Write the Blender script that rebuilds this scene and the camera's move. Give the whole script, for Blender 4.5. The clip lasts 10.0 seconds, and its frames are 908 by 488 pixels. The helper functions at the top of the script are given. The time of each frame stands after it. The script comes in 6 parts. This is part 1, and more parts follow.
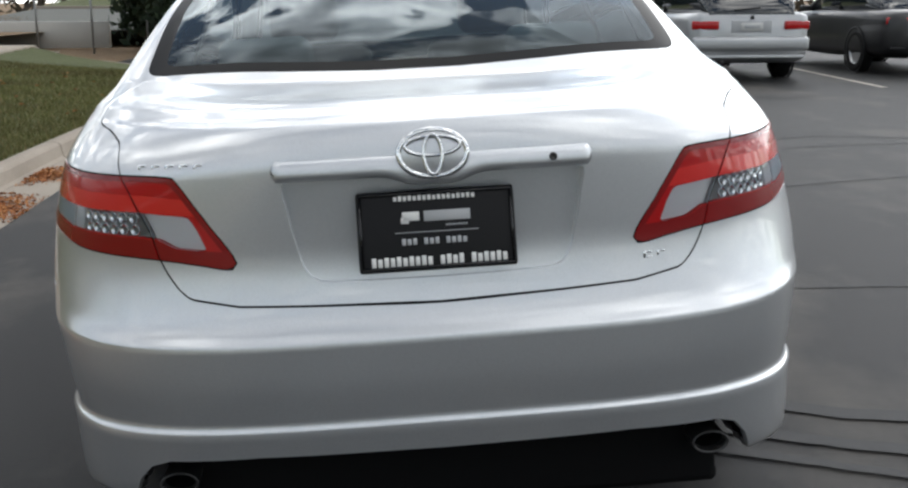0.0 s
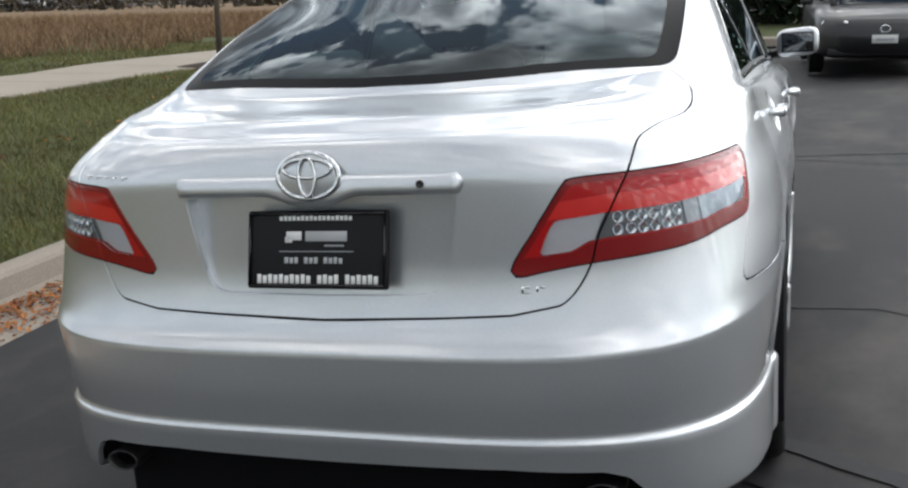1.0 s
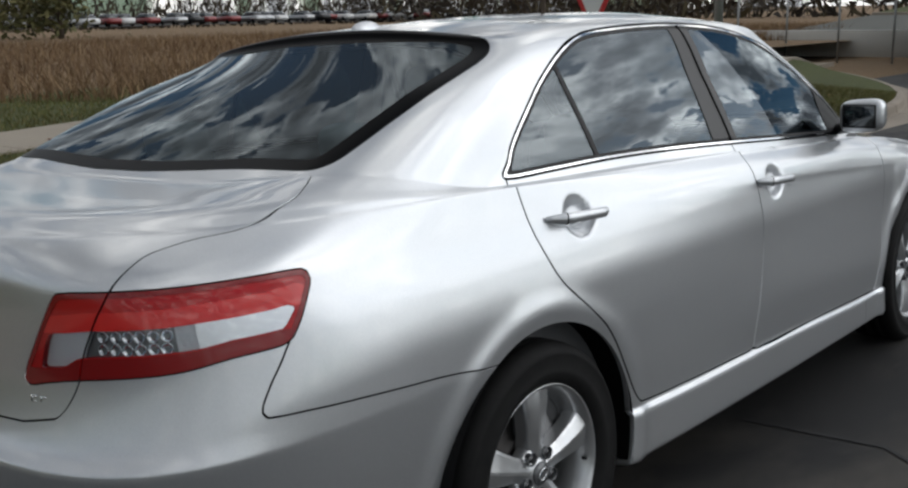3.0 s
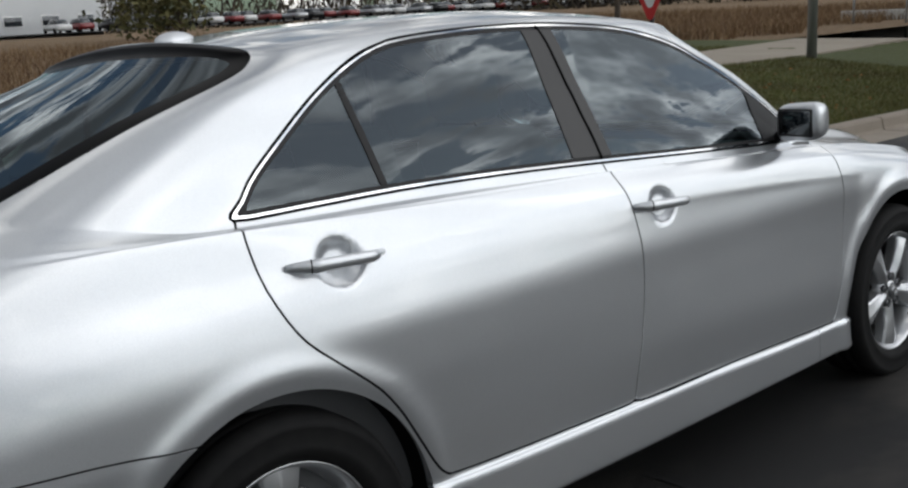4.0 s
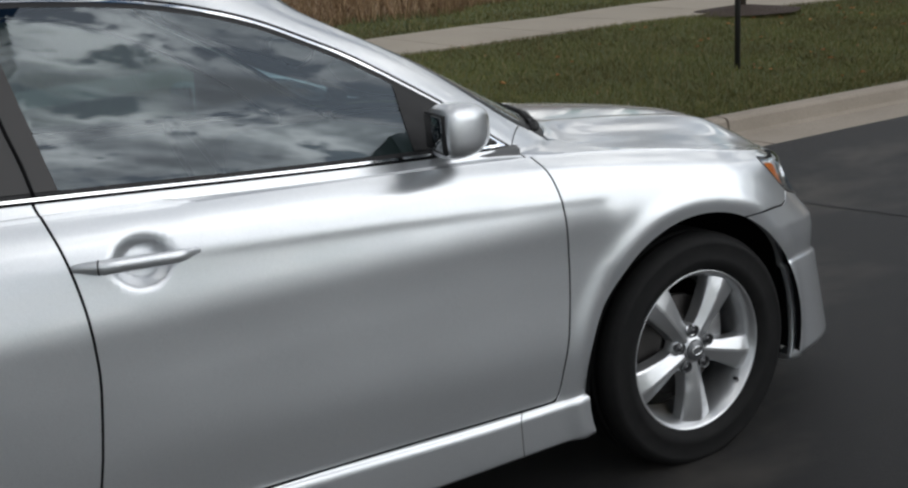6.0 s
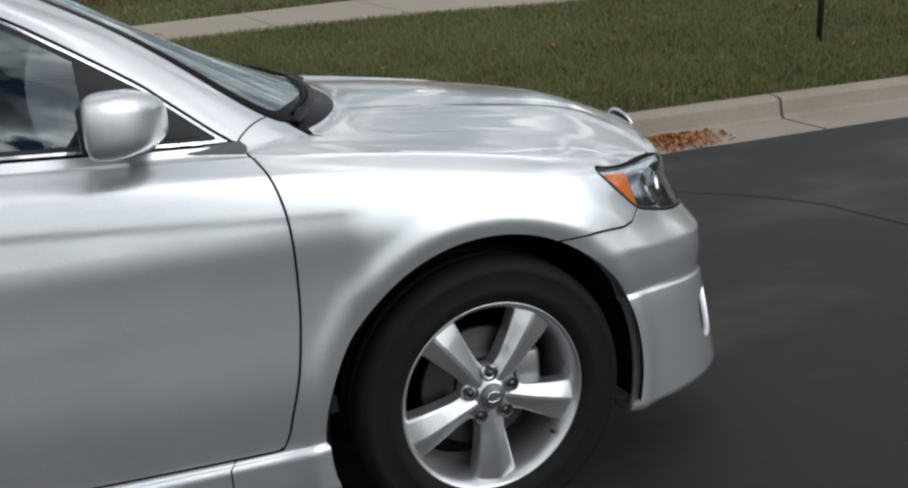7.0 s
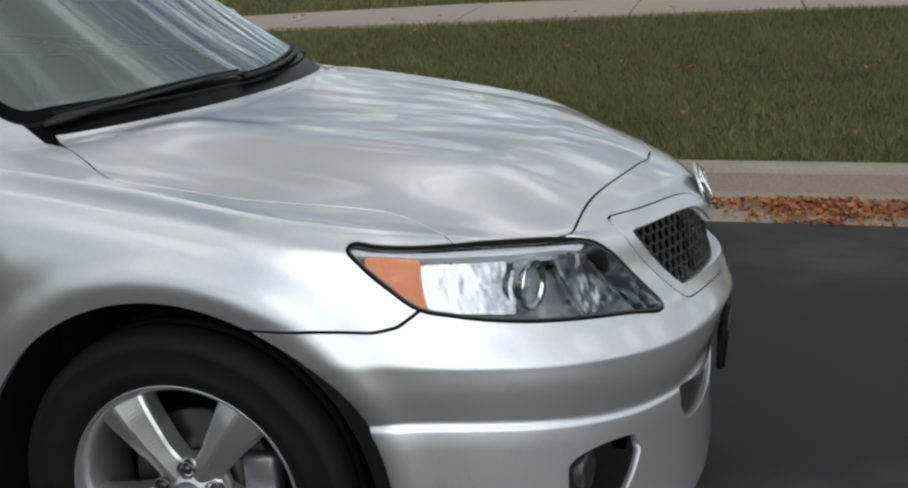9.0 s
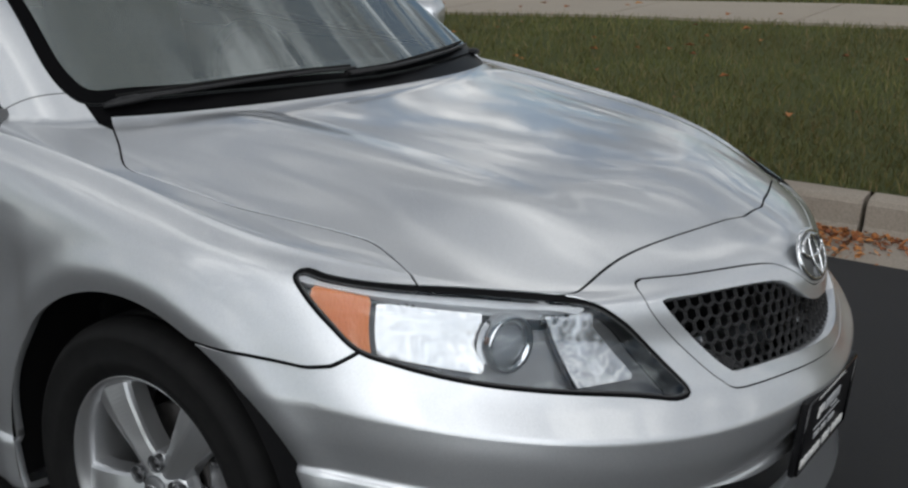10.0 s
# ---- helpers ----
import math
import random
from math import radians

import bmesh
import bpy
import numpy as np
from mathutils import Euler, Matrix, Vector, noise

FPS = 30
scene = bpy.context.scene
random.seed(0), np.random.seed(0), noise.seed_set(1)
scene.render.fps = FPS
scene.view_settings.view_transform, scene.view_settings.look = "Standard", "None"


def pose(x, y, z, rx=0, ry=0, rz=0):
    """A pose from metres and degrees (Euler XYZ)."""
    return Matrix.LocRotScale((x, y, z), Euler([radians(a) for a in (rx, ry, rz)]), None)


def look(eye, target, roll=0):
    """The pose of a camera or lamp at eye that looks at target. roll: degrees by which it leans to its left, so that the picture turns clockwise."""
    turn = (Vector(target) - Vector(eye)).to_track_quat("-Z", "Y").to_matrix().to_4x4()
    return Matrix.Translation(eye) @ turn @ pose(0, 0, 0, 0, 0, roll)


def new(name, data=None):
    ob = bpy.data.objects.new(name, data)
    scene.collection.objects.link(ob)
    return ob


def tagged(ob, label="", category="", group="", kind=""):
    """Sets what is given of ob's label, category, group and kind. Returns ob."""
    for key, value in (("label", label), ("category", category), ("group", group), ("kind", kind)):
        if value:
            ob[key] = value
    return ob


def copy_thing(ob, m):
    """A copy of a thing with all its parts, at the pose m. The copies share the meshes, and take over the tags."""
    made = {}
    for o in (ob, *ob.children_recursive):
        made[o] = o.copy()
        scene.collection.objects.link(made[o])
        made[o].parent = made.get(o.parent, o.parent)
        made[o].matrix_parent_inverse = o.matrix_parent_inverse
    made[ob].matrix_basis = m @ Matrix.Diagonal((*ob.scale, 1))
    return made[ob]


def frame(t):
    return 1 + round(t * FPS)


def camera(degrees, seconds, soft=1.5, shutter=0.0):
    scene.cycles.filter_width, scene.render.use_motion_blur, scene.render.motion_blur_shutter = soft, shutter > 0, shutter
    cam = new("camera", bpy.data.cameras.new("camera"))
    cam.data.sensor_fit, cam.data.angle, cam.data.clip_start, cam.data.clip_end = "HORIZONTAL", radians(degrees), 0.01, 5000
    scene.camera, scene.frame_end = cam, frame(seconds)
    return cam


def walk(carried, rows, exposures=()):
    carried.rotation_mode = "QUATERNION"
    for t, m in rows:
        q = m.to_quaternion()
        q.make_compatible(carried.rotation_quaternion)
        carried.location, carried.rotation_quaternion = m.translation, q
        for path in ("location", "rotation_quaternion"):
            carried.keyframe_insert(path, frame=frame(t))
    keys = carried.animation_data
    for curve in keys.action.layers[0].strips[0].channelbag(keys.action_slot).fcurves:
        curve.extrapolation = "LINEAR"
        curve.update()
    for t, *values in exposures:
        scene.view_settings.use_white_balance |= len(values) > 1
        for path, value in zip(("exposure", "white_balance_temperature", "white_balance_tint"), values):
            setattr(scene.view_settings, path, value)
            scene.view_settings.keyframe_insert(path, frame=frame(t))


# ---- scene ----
cam = camera(46.45, 10.0, soft=2.3)
PATH = [
    (0, (-0.162, -4.497, 1.276), (-0.014, -2.554, 0.829), -0.16),
    (0.5, (0.383, -4.480, 1.308), (0.106, -2.556, 0.835), -0.25),
    (1, (0.875, -4.355, 1.340), (0.271, -2.506, 0.876), -1.55),
    (1.5, (1.285, -4.283, 1.386), (0.411, -2.540, 0.942), -0.00),
    (2, (1.657, -4.054, 1.427), (0.580, -2.429, 0.982), -0.78),
    (2.5, (2.013, -3.769, 1.458), (0.779, -2.261, 1.010), -0.43),
    (2.8, (2.173, -3.524, 1.472), (0.931, -2.018, 1.034), 0.01),
    (3, (2.285, -3.374, 1.490), (1.011, -1.893, 1.062), -1.07),
    (3.2, (2.380, -3.199, 1.493), (1.067, -1.750, 1.074), -1.59),
    (4.3, (2.679, -2.203, 1.514), (1.179, -0.958, 1.071), -2.23),
    (4.5, (2.743, -2.024, 1.529), (1.199, -0.832, 1.088), -1.39),
    (5, (2.807, -1.550, 1.515), (1.201, -0.452, 1.051), -2.98),
    (5.2, (2.843, -1.359, 1.522), (1.216, -0.302, 1.039), -4.04),
    (6.5, (2.861, -0.045, 1.459), (1.178, 0.857, 0.865), -3.11),
    (7, (2.846, 0.463, 1.449), (1.094, 1.199, 0.827), -2.44),
    (7.5, (2.797, 0.990, 1.442), (0.979, 1.541, 0.817), -2.10),
    (8, (2.660, 1.495, 1.406), (0.767, 1.810, 0.842), -5.91),
    (8.5, (2.586, 1.966, 1.425), (0.669, 1.961, 0.854), -2.28),
    (9, (2.370, 2.304, 1.397), (0.533, 1.828, 0.765), -2.29),
    (9.5, (2.189, 2.628, 1.413), (0.469, 1.860, 0.742), 0.51),
    (10, (1.905, 2.827, 1.420), (0.368, 1.725, 0.770), -0.49),
]
# the clip's camera closes its iris as it turns to the sunlit side
EXPOSURES = [(0.0, 0.28), (1.0, 0.32), (2.0, -0.03), (3.0, -0.64), (4.5, -0.68), (5.2, -0.58), (6.5, -0.31), (7.5, -0.16), (8.5, -0.22), (9.5, -0.50), (10.0, -0.55)]
walk(cam, [(t, look(eye, target, roll)) for t, eye, target, roll in PATH], [(t, s, 6530, 10) for t, s in EXPOSURES])

# ---- light: cloudy afternoon, veiled sun from the car's right front ----
SUN_TO = Vector((0.62, 0.62, 0.48)).normalized()
sun_elev = math.asin(SUN_TO.z)
sun_azim = math.atan2(SUN_TO.x, SUN_TO.y)

world = bpy.data.worlds.new("sky_world")
scene.world = world
world.use_nodes = True


def wire(tree, a, b):
    tree.links.new(a, b)


def sky_world():
    nt = world.node_tree
    nodes = nt.nodes
    bg = nodes["Background"]
    sky = nodes.new("ShaderNodeTexSky")
    sky.sky_type = 'NISHITA'
    sky.sun_disc = False
    sky.sun_elevation = sun_elev
    sky.sun_rotation = sun_azim
    sky.dust_density = 0.25
    co = nodes.new("ShaderNodeTexCoord")
    sep = nodes.new("ShaderNodeSeparateXYZ")
    wire(nt, co.outputs["Generated"], sep.inputs[0])
    # clouds lie on a flat layer: divide the direction by its height
    up = nodes.new("ShaderNodeMath")
    up.operation = 'MAXIMUM'
    up.inputs[1].default_value = 0.06
    wire(nt, sep.outputs["Z"], up.inputs[0])
    add = nodes.new("ShaderNodeMath")
    add.operation = 'ADD'
    add.inputs[1].default_value = 0.22
    wire(nt, up.outputs[0], add.inputs[0])
    flat = nodes.new("ShaderNodeVectorMath")
    flat.operation = 'DIVIDE'
    wire(nt, co.outputs["Generated"], flat.inputs[0])
    comb = nodes.new("ShaderNodeCombineXYZ")
    for i in range(3):
        wire(nt, add.outputs[0], comb.inputs[i])
    wire(nt, comb.outputs[0], flat.inputs[1])
    stretch = nodes.new("ShaderNodeMapping")
    stretch.inputs["Scale"].default_value = (1.0, 0.62, 0.8)
    stretch.inputs["Location"].default_value = (3.1, 1.7, 0.0)
    stretch.inputs["Rotation"].default_value = (0, 0, 0.5)
    wire(nt, flat.outputs[0], stretch.inputs[0])
    n1 = nodes.new("ShaderNodeTexNoise")
    n1.noise_dimensions = '2D'
    n1.inputs["Scale"].default_value = 5.6
    n1.inputs["Detail"].default_value = 8.0
    n1.inputs["Roughness"].default_value = 0.62
    n1.inputs["Distortion"].default_value = 0.12
    wire(nt, stretch.outputs[0], n1.inputs["Vector"])
    cover = nodes.new("ShaderNodeValToRGB")
    cover.color_ramp.elements[0].position = 0.43
    cover.color_ramp.elements[1].position = 0.50
    wire(nt, n1.outputs["Fac"], cover.inputs[0])
    # thin rims shine, thick middles are grey
    shade = nodes.new("ShaderNodeValToRGB")
    stops = ((0.43, (25.0, 24.7, 23.8)), (0.47, (14.0, 14.1, 14.0)), (0.53, (5.4, 5.6, 5.9)), (0.60, (1.6, 1.7, 1.9)))
    while len(shade.color_ramp.elements) < len(stops):
        shade.color_ramp.elements.new(0.5)
    for e, (p, c) in zip(shade.color_ramp.elements, stops):
        e.position, e.color = p, (*c, 1)
    n2 = nodes.new("ShaderNodeTexNoise")
    n2.noise_dimensions = '2D'
    n2.inputs["Scale"].default_value = 5.0
    n2.inputs["Detail"].default_value = 5.0
    n2.inputs["Distortion"].default_value = 0.1
    wire(nt, stretch.outputs[0], n2.inputs["Vector"])
    blend = nodes.new("ShaderNodeMix")
    blend.data_type = 'FLOAT'
    blend.inputs[0].default_value = 0.5
    wire(nt, n1.outputs["Fac"], blend.inputs[2])
    wire(nt, n2.outputs["Fac"], blend.inputs[3])
    wire(nt, blend.outputs[0], shade.inputs[0])
    # cloud brightens towards the sun that stands behind it
    dot = nodes.new("ShaderNodeVectorMath")
    dot.operation = 'DOT_PRODUCT'
    dot.inputs[1].default_value = SUN_TO
    wire(nt, co.outputs["Generated"], dot.inputs[0])
    glow = nodes.new("ShaderNodeMapRange")
    glow.inputs["From Min"].default_value = -0.3
    glow.inputs["From Max"].default_value = 1.0
    glow.inputs["To Min"].default_value = 0.85
    glow.inputs["To Max"].default_value = 1.85
    wire(nt, dot.outputs["Value"], glow.inputs["Value"])
    lit = nodes.new("ShaderNodeVectorMath")
    lit.operation = 'SCALE'
    wire(nt, shade.outputs[0], lit.inputs[0])
    wire(nt, glow.outputs[0], lit.inputs["Scale"])
    mix = nodes.new("ShaderNodeMix")
    mix.data_type = 'RGBA'
    wire(nt, cover.outputs[0], mix.inputs["Factor"])
    clear = nodes.new("ShaderNodeVectorMath")
    clear.operation = 'MULTIPLY'
    clear.inputs[1].default_value = (0.42, 0.60, 0.70)
    wire(nt, sky.outputs[0], clear.inputs[0])
    wire(nt, clear.outputs[0], mix.inputs[6])
    wire(nt, lit.outputs[0], mix.inputs[7])
    wire(nt, mix.outputs[2], bg.inputs[0])
    bg.inputs[1].default_value = 0.11


sky_world()
sun_data = bpy.data.lights.new("sun", 'SUN')
sun_data.energy = 1.0
sun_data.angle = radians(60)
sun_data.color = (0.98, 0.985, 1.0)
sun = new("sun", sun_data)
sun.matrix_world = look(SUN_TO * 50, (0, 0, 0))
scene.view_settings.exposure = 0.0

# ---- materials ----


def material(name, base=(0.5, 0.5, 0.5), rough=0.5, metal=0.0, **more):
    m = bpy.data.materials.new(name)
    m.use_nodes = True
    b = m.node_tree.nodes["Principled BSDF"]
    b.inputs["Base Color"].default_value = (*base, 1)
    b.inputs["Roughness"].default_value = rough
    b.inputs["Metallic"].default_value = metal
    for key, value in more.items():
        b.inputs[key.replace("_", " ").title().replace("Ior", "IOR")].default_value = value
    return m


def shader(m):
    return m.node_tree.nodes["Principled BSDF"]


def noise_node(m, scale, detail=6, rough=0.6, stretch=(1, 1, 1), obj=True):
    nt = m.node_tree
    co = nt.nodes.new("ShaderNodeTexCoord")
    mp = nt.nodes.new("ShaderNodeMapping")
    mp.inputs["Scale"].default_value = stretch
    n = nt.nodes.new("ShaderNodeTexNoise")
    n.inputs["Scale"].default_value = scale
    n.inputs["Detail"].default_value = detail
    n.inputs["Roughness"].default_value = rough
    wire(nt, co.outputs["Object"], mp.inputs[0])
    wire(nt, mp.outputs[0], n.inputs["Vector"])
    return n


def ramp_node(m, fac, stops):
    r = m.node_tree.nodes.new("ShaderNodeValToRGB")
    els = r.color_ramp.elements
    while len(els) < len(stops):
        els.new(0.5)
    for e, (p, c) in zip(els, stops):
        e.position, e.color = p, (*c, 1)
    wire(m.node_tree, fac, r.inputs[0])
    return r


def mix_node(m, fac, a, b, mode='MIX'):
    x = m.node_tree.nodes.new("ShaderNodeMix")
    x.data_type, x.blend_type = 'RGBA', mode
    if isinstance(fac, float):
        x.inputs["Factor"].default_value = fac
    else:
        wire(m.node_tree, fac, x.inputs["Factor"])
    wire(m.node_tree, a, x.inputs[6])
    wire(m.node_tree, b, x.inputs[7])
    return x.outputs[2]


def bump_from(m, height, strength, distance):
    b = m.node_tree.nodes.new("ShaderNodeBump")
    b.inputs["Strength"].default_value = strength
    b.inputs["Distance"].default_value = distance
    wire(m.node_tree, height, b.inputs["Height"])
    wire(m.node_tree, b.outputs[0], shader(m).inputs["Normal"])
    return b


def two_scale(name, dark, mid, light, coarse, fine, rough=0.9, bump=0.4, dist=0.01, stretch=(1, 1, 1)):
    """A rough outdoor surface: broad patches over fine grain, with relief."""
    m = material(name, mid, rough)
    big = noise_node(m, coarse, 4, 0.55, stretch)
    small = noise_node(m, fine, 8, 0.7, stretch)
    c1 = ramp_node(m, big.outputs["Fac"], [(0.3, dark), (0.7, mid)])
    c2 = ramp_node(m, small.outputs["Fac"], [(0.3, dark), (0.52, mid), (0.75, light)])
    wire(m.node_tree, mix_node(m, 0.6, c1.outputs[0], c2.outputs[0]), shader(m).inputs["Base Color"])
    bump_from(m, small.outputs["Fac"], bump, dist)
    return m


def car_paint(name, base, flake, metal=0.82, rough=0.40):
    """Metallic paint: fine flake under a clear coat."""
    m = material(name, base, rough, metal)
    b = shader(m)
    n = noise_node(m, 900.0, 2, 0.5)
    r = ramp_node(m, n.outputs["Fac"], [(0.35, tuple(c * (1 - flake) for c in base)), (0.65, tuple(min(1, c * (1 + flake)) for c in base))])
    wire(m.node_tree, r.outputs[0], b.inputs["Base Color"])
    dust = noise_node(m, 3.0, 5, 0.6)
    rr = ramp_node(m, dust.outputs["Fac"], [(0.3, (rough - 0.03,) * 3), (0.8, (rough + 0.05,) * 3)])
    wire(m.node_tree, rr.outputs[0], b.inputs["Roughness"])
    b.inputs["Coat Weight"].default_value = 1.0
    b.inputs["Coat Roughness"].default_value = 0.065
    b.inputs["Coat IOR"].default_value = 1.5
    return m


M_SILVER = car_paint("silver_paint", (0.67, 0.69, 0.71), 0.10, 0.82, 0.33)
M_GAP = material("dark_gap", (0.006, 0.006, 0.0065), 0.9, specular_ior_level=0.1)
M_BLACK = material("black_plastic", (0.014, 0.014, 0.015), 0.55, specular_ior_level=0.35)
M_TRIM = material("black_gloss_trim", (0.006, 0.006, 0.007), 0.06)
M_FRIT = material("black_glass_edge", (0.003, 0.003, 0.0034), 0.3, specular_ior_level=0.04)
M_CHROME = material("chrome", (0.82, 0.83, 0.84), 0.08, 1.0)
M_ALLOY = material("alloy_silver", (0.62, 0.63, 0.64), 0.28, 0.85)
M_SEAT = material("grey_seat_cloth", (0.11, 0.112, 0.115), 0.9)


def asphalt_material():
    m = two_scale("asphalt", (0.008, 0.008, 0.0086), (0.017, 0.0168, 0.0175), (0.036, 0.035, 0.034), 0.35, 160.0, 0.66, 0.55, 0.006)
    shader(m).inputs["Specular IOR Level"].default_value = 0.3
    # pale scuffs and dust in broken patches
    base = shader(m).inputs["Base Color"].links[0].from_socket
    patch = noise_node(m, 1.1, 9, 0.62, (1.0, 0.55, 1.0))
    mask = ramp_node(m, patch.outputs["Fac"], [(0.50, (0, 0, 0)), (0.70, (0.75, 0.75, 0.75))])
    dust = ramp_node(m, patch.outputs["Fac"], [(0.0, (0.06, 0.054, 0.048)), (1.0, (0.10, 0.089, 0.076))])
    wire(m.node_tree, mix_node(m, mask.outputs[0], base, dust.outputs[0]), shader(m).inputs["Base Color"])
    return m


M_ASPHALT = asphalt_material()
M_CONCRETE = two_scale("concrete", (0.20, 0.17, 0.135), (0.33, 0.285, 0.235), (0.44, 0.39, 0.33), 1.3, 90.0, 0.9, 0.35, 0.003)
M_WALK = two_scale("walk_concrete", (0.25, 0.215, 0.17), (0.35, 0.305, 0.245), (0.43, 0.38, 0.31), 0.8, 70.0, 0.9, 0.3, 0.003)
M_SOIL = two_scale("lawn_soil", (0.045, 0.055, 0.018), (0.082, 0.096, 0.028), (0.125, 0.128, 0.052), 0.6, 45.0, 1.0, 0.8, 0.03)
M_FIELD = two_scale("dry_field", (0.14, 0.092, 0.05), (0.25, 0.168, 0.095), (0.35, 0.25, 0.15), 0.25, 8.0, 1.0, 0.8, 0.1)


def thin_glass(name, tint, ior=1.75, rough=0.0, film=0.0):
    """A pane: clear with a tint, mirror-like by its angle, with a film of dust and painted-in haze."""
    m = bpy.data.materials.new(name)
    m.use_nodes = True
    nt = m.node_tree
    nt.nodes.remove(nt.nodes["Principled BSDF"])
    clear = nt.nodes.new("ShaderNodeBsdfTransparent")
    clear.inputs[0].default_value = (*tint, 1)
    gloss = nt.nodes.new("ShaderNodeBsdfGlossy")
    gloss.inputs["Roughness"].default_value = rough
    gloss.inputs["Color"].default_value = (0.82, 0.92, 1.0, 1)
    fr = nt.nodes.new("ShaderNodeFresnel")
    fr.inputs["IOR"].default_value = ior
    mix = nt.nodes.new("ShaderNodeMixShader")
    wire(nt, fr.outputs[0], mix.inputs[0])
    wire(nt, clear.outputs[0], mix.inputs[1])
    wire(nt, gloss.outputs[0], mix.inputs[2])
    out = mix.outputs[0]
    if film:
        # pale diffuse layer: dust, plus sky reflection and milky haze put in as colour
        dust = nt.nodes.new("ShaderNodeBsdfDiffuse")
        dust.inputs[0].default_value = (0.50, 0.54, 0.51, 1)
        veil = nt.nodes.new("ShaderNodeMixShader")
        veil.inputs[0].default_value = film
        wire(nt, out, veil.inputs[1])
        wire(nt, dust.outputs[0], veil.inputs[2])
        out = veil.outputs[0]
    wire(nt, out, nt.nodes["Material Output"].inputs[0])
    return m


def rippled(name, base, rough, metal, scale, depth, stretch=(1, 1, 1), coat=0.0):
    m = material(name, base, rough, metal)
    n = noise_node(m, scale, 2, 0.5, stretch)
    bump_from(m, n.outputs["Fac"], 0.8, depth)
    shader(m).inputs["Coat Weight"].default_value = coat
    shader(m).inputs["Coat Roughness"].default_value = 0.03
    return m


M_GLASS = thin_glass("tinted_glass", (0.30, 0.41, 0.40), 1.74)
# film of both screens paints in pale reflected sky on top of dust
M_BACKGLASS = thin_glass("rear_glass", (0.58, 0.74, 0.76), 1.30, 0.0, 0.05)
M_SCREEN = thin_glass("windscreen_glass", (0.80, 0.88, 0.85), 1.6, 0.0, 0.20)
M_LENS = thin_glass("clear_lens", (0.93, 0.94, 0.95), 1.5)
M_RED = rippled("red_lens", (0.42, 0.003, 0.004), 0.30, 0.0, 60.0, 0.0002, (0.2, 0.2, 1), 0.8)
shader(M_RED).inputs["Specular IOR Level"].default_value = 0.25
M_REDBRIGHT = rippled("bright_red_lens", (0.62, 0.020, 0.016), 0.22, 0.0, 60.0, 0.0003, (0.2, 0.2, 1), 0.8)
M_BOWL = rippled("tail_reflector", (0.95, 0.955, 0.96), 0.36, 0.15, 26.0, 0.004, (0.5, 0.5, 1))
M_BEADPLATE = material("dark_bead_plate", (0.26, 0.26, 0.265), 0.3, 0.4)
M_REDDARK = material("deep_red_lens", (0.22, 0.002, 0.003), 0.25, 0.0, coat_weight=0.35, coat_roughness=0.03)
M_AMBER = rippled("amber_reflector", (0.85, 0.23, 0.008), 0.3, 0.0, 220.0, 0.002, (1, 1, 0.2), 0.3)
M_REFLECT = rippled("lamp_reflector", (0.60, 0.61, 0.62), 0.20, 0.97, 24.0, 0.006, (1, 1, 0.8))
M_MARKER = material("clear_marker", (0.95, 0.955, 0.96), 0.32, 0.85)
M_BEZEL = material("grey_lamp_bezel", (0.16, 0.165, 0.17), 0.35, 0.6)
M_RIM = material("dark_lamp_rim", (0.035, 0.036, 0.037), 0.35)
M_BROW = rippled("grey_lamp_brow", (0.78, 0.79, 0.80), 0.35, 0.1, 60.0, 0.003, (0.3, 1, 1))
M_SOCKET = material("grey_lamp_socket", (0.22, 0.225, 0.23), 0.4, 0.3)
M_NUT = material("dark_nut_steel", (0.10, 0.10, 0.105), 0.35, 0.9)
M_MIRROR = material("mirror_glass", (0.14, 0.15, 0.155), 0.03, 1.0)
M_PLATE = material("plate_black", (0.008, 0.008, 0.009), 0.45, specular_ior_level=0.2)
M_WHITE = material("white_print", (0.75, 0.75, 0.73), 0.5)
M_GREYPRINT = material("grey_print", (0.42, 0.43, 0.44), 0.5)
M_STEEL = material("brushed_steel", (0.30, 0.30, 0.305), 0.4, 0.9)
M_IRON = material("brake_iron", (0.06, 0.056, 0.054), 0.5, 0.8)
M_PIPE = material("sooty_steel", (0.07, 0.07, 0.07), 0.4, 0.8)
M_FOG = material("dark_fog_glass", (0.035, 0.036, 0.038), 0.2)
M_POST = material("pillar_film", (0.022, 0.021, 0.021), 0.42)


def tyre_material():
    m = material("tyre_rubber", (0.020, 0.020, 0.021), 0.72, specular_ior_level=0.22)
    n = noise_node(m, 30.0, 6, 0.65)
    r = ramp_node(m, n.outputs["Fac"], [(0.3, (0.004, 0.004, 0.0043)), (0.75, (0.009, 0.0088, 0.0085))])
    wire(m.node_tree, r.outputs[0], shader(m).inputs["Base Color"])
    bump_from(m, n.outputs["Fac"], 0.25, 0.002)
    return m


M_RUBBER = tyre_material()

# ---- ground, kerb, lawn, walk, field ----


def mesh_ob(name, verts, faces, mat, parent=None, smooth=False):
    me = bpy.data.meshes.new(name)
    me.from_pydata([tuple(map(float, v)) for v in verts], [], [tuple(map(int, f)) for f in faces])
    if smooth:
        me.shade_smooth()
    me.materials.append(mat)
    ob = new(name, me)
    if parent:
        ob.parent = parent
    return ob


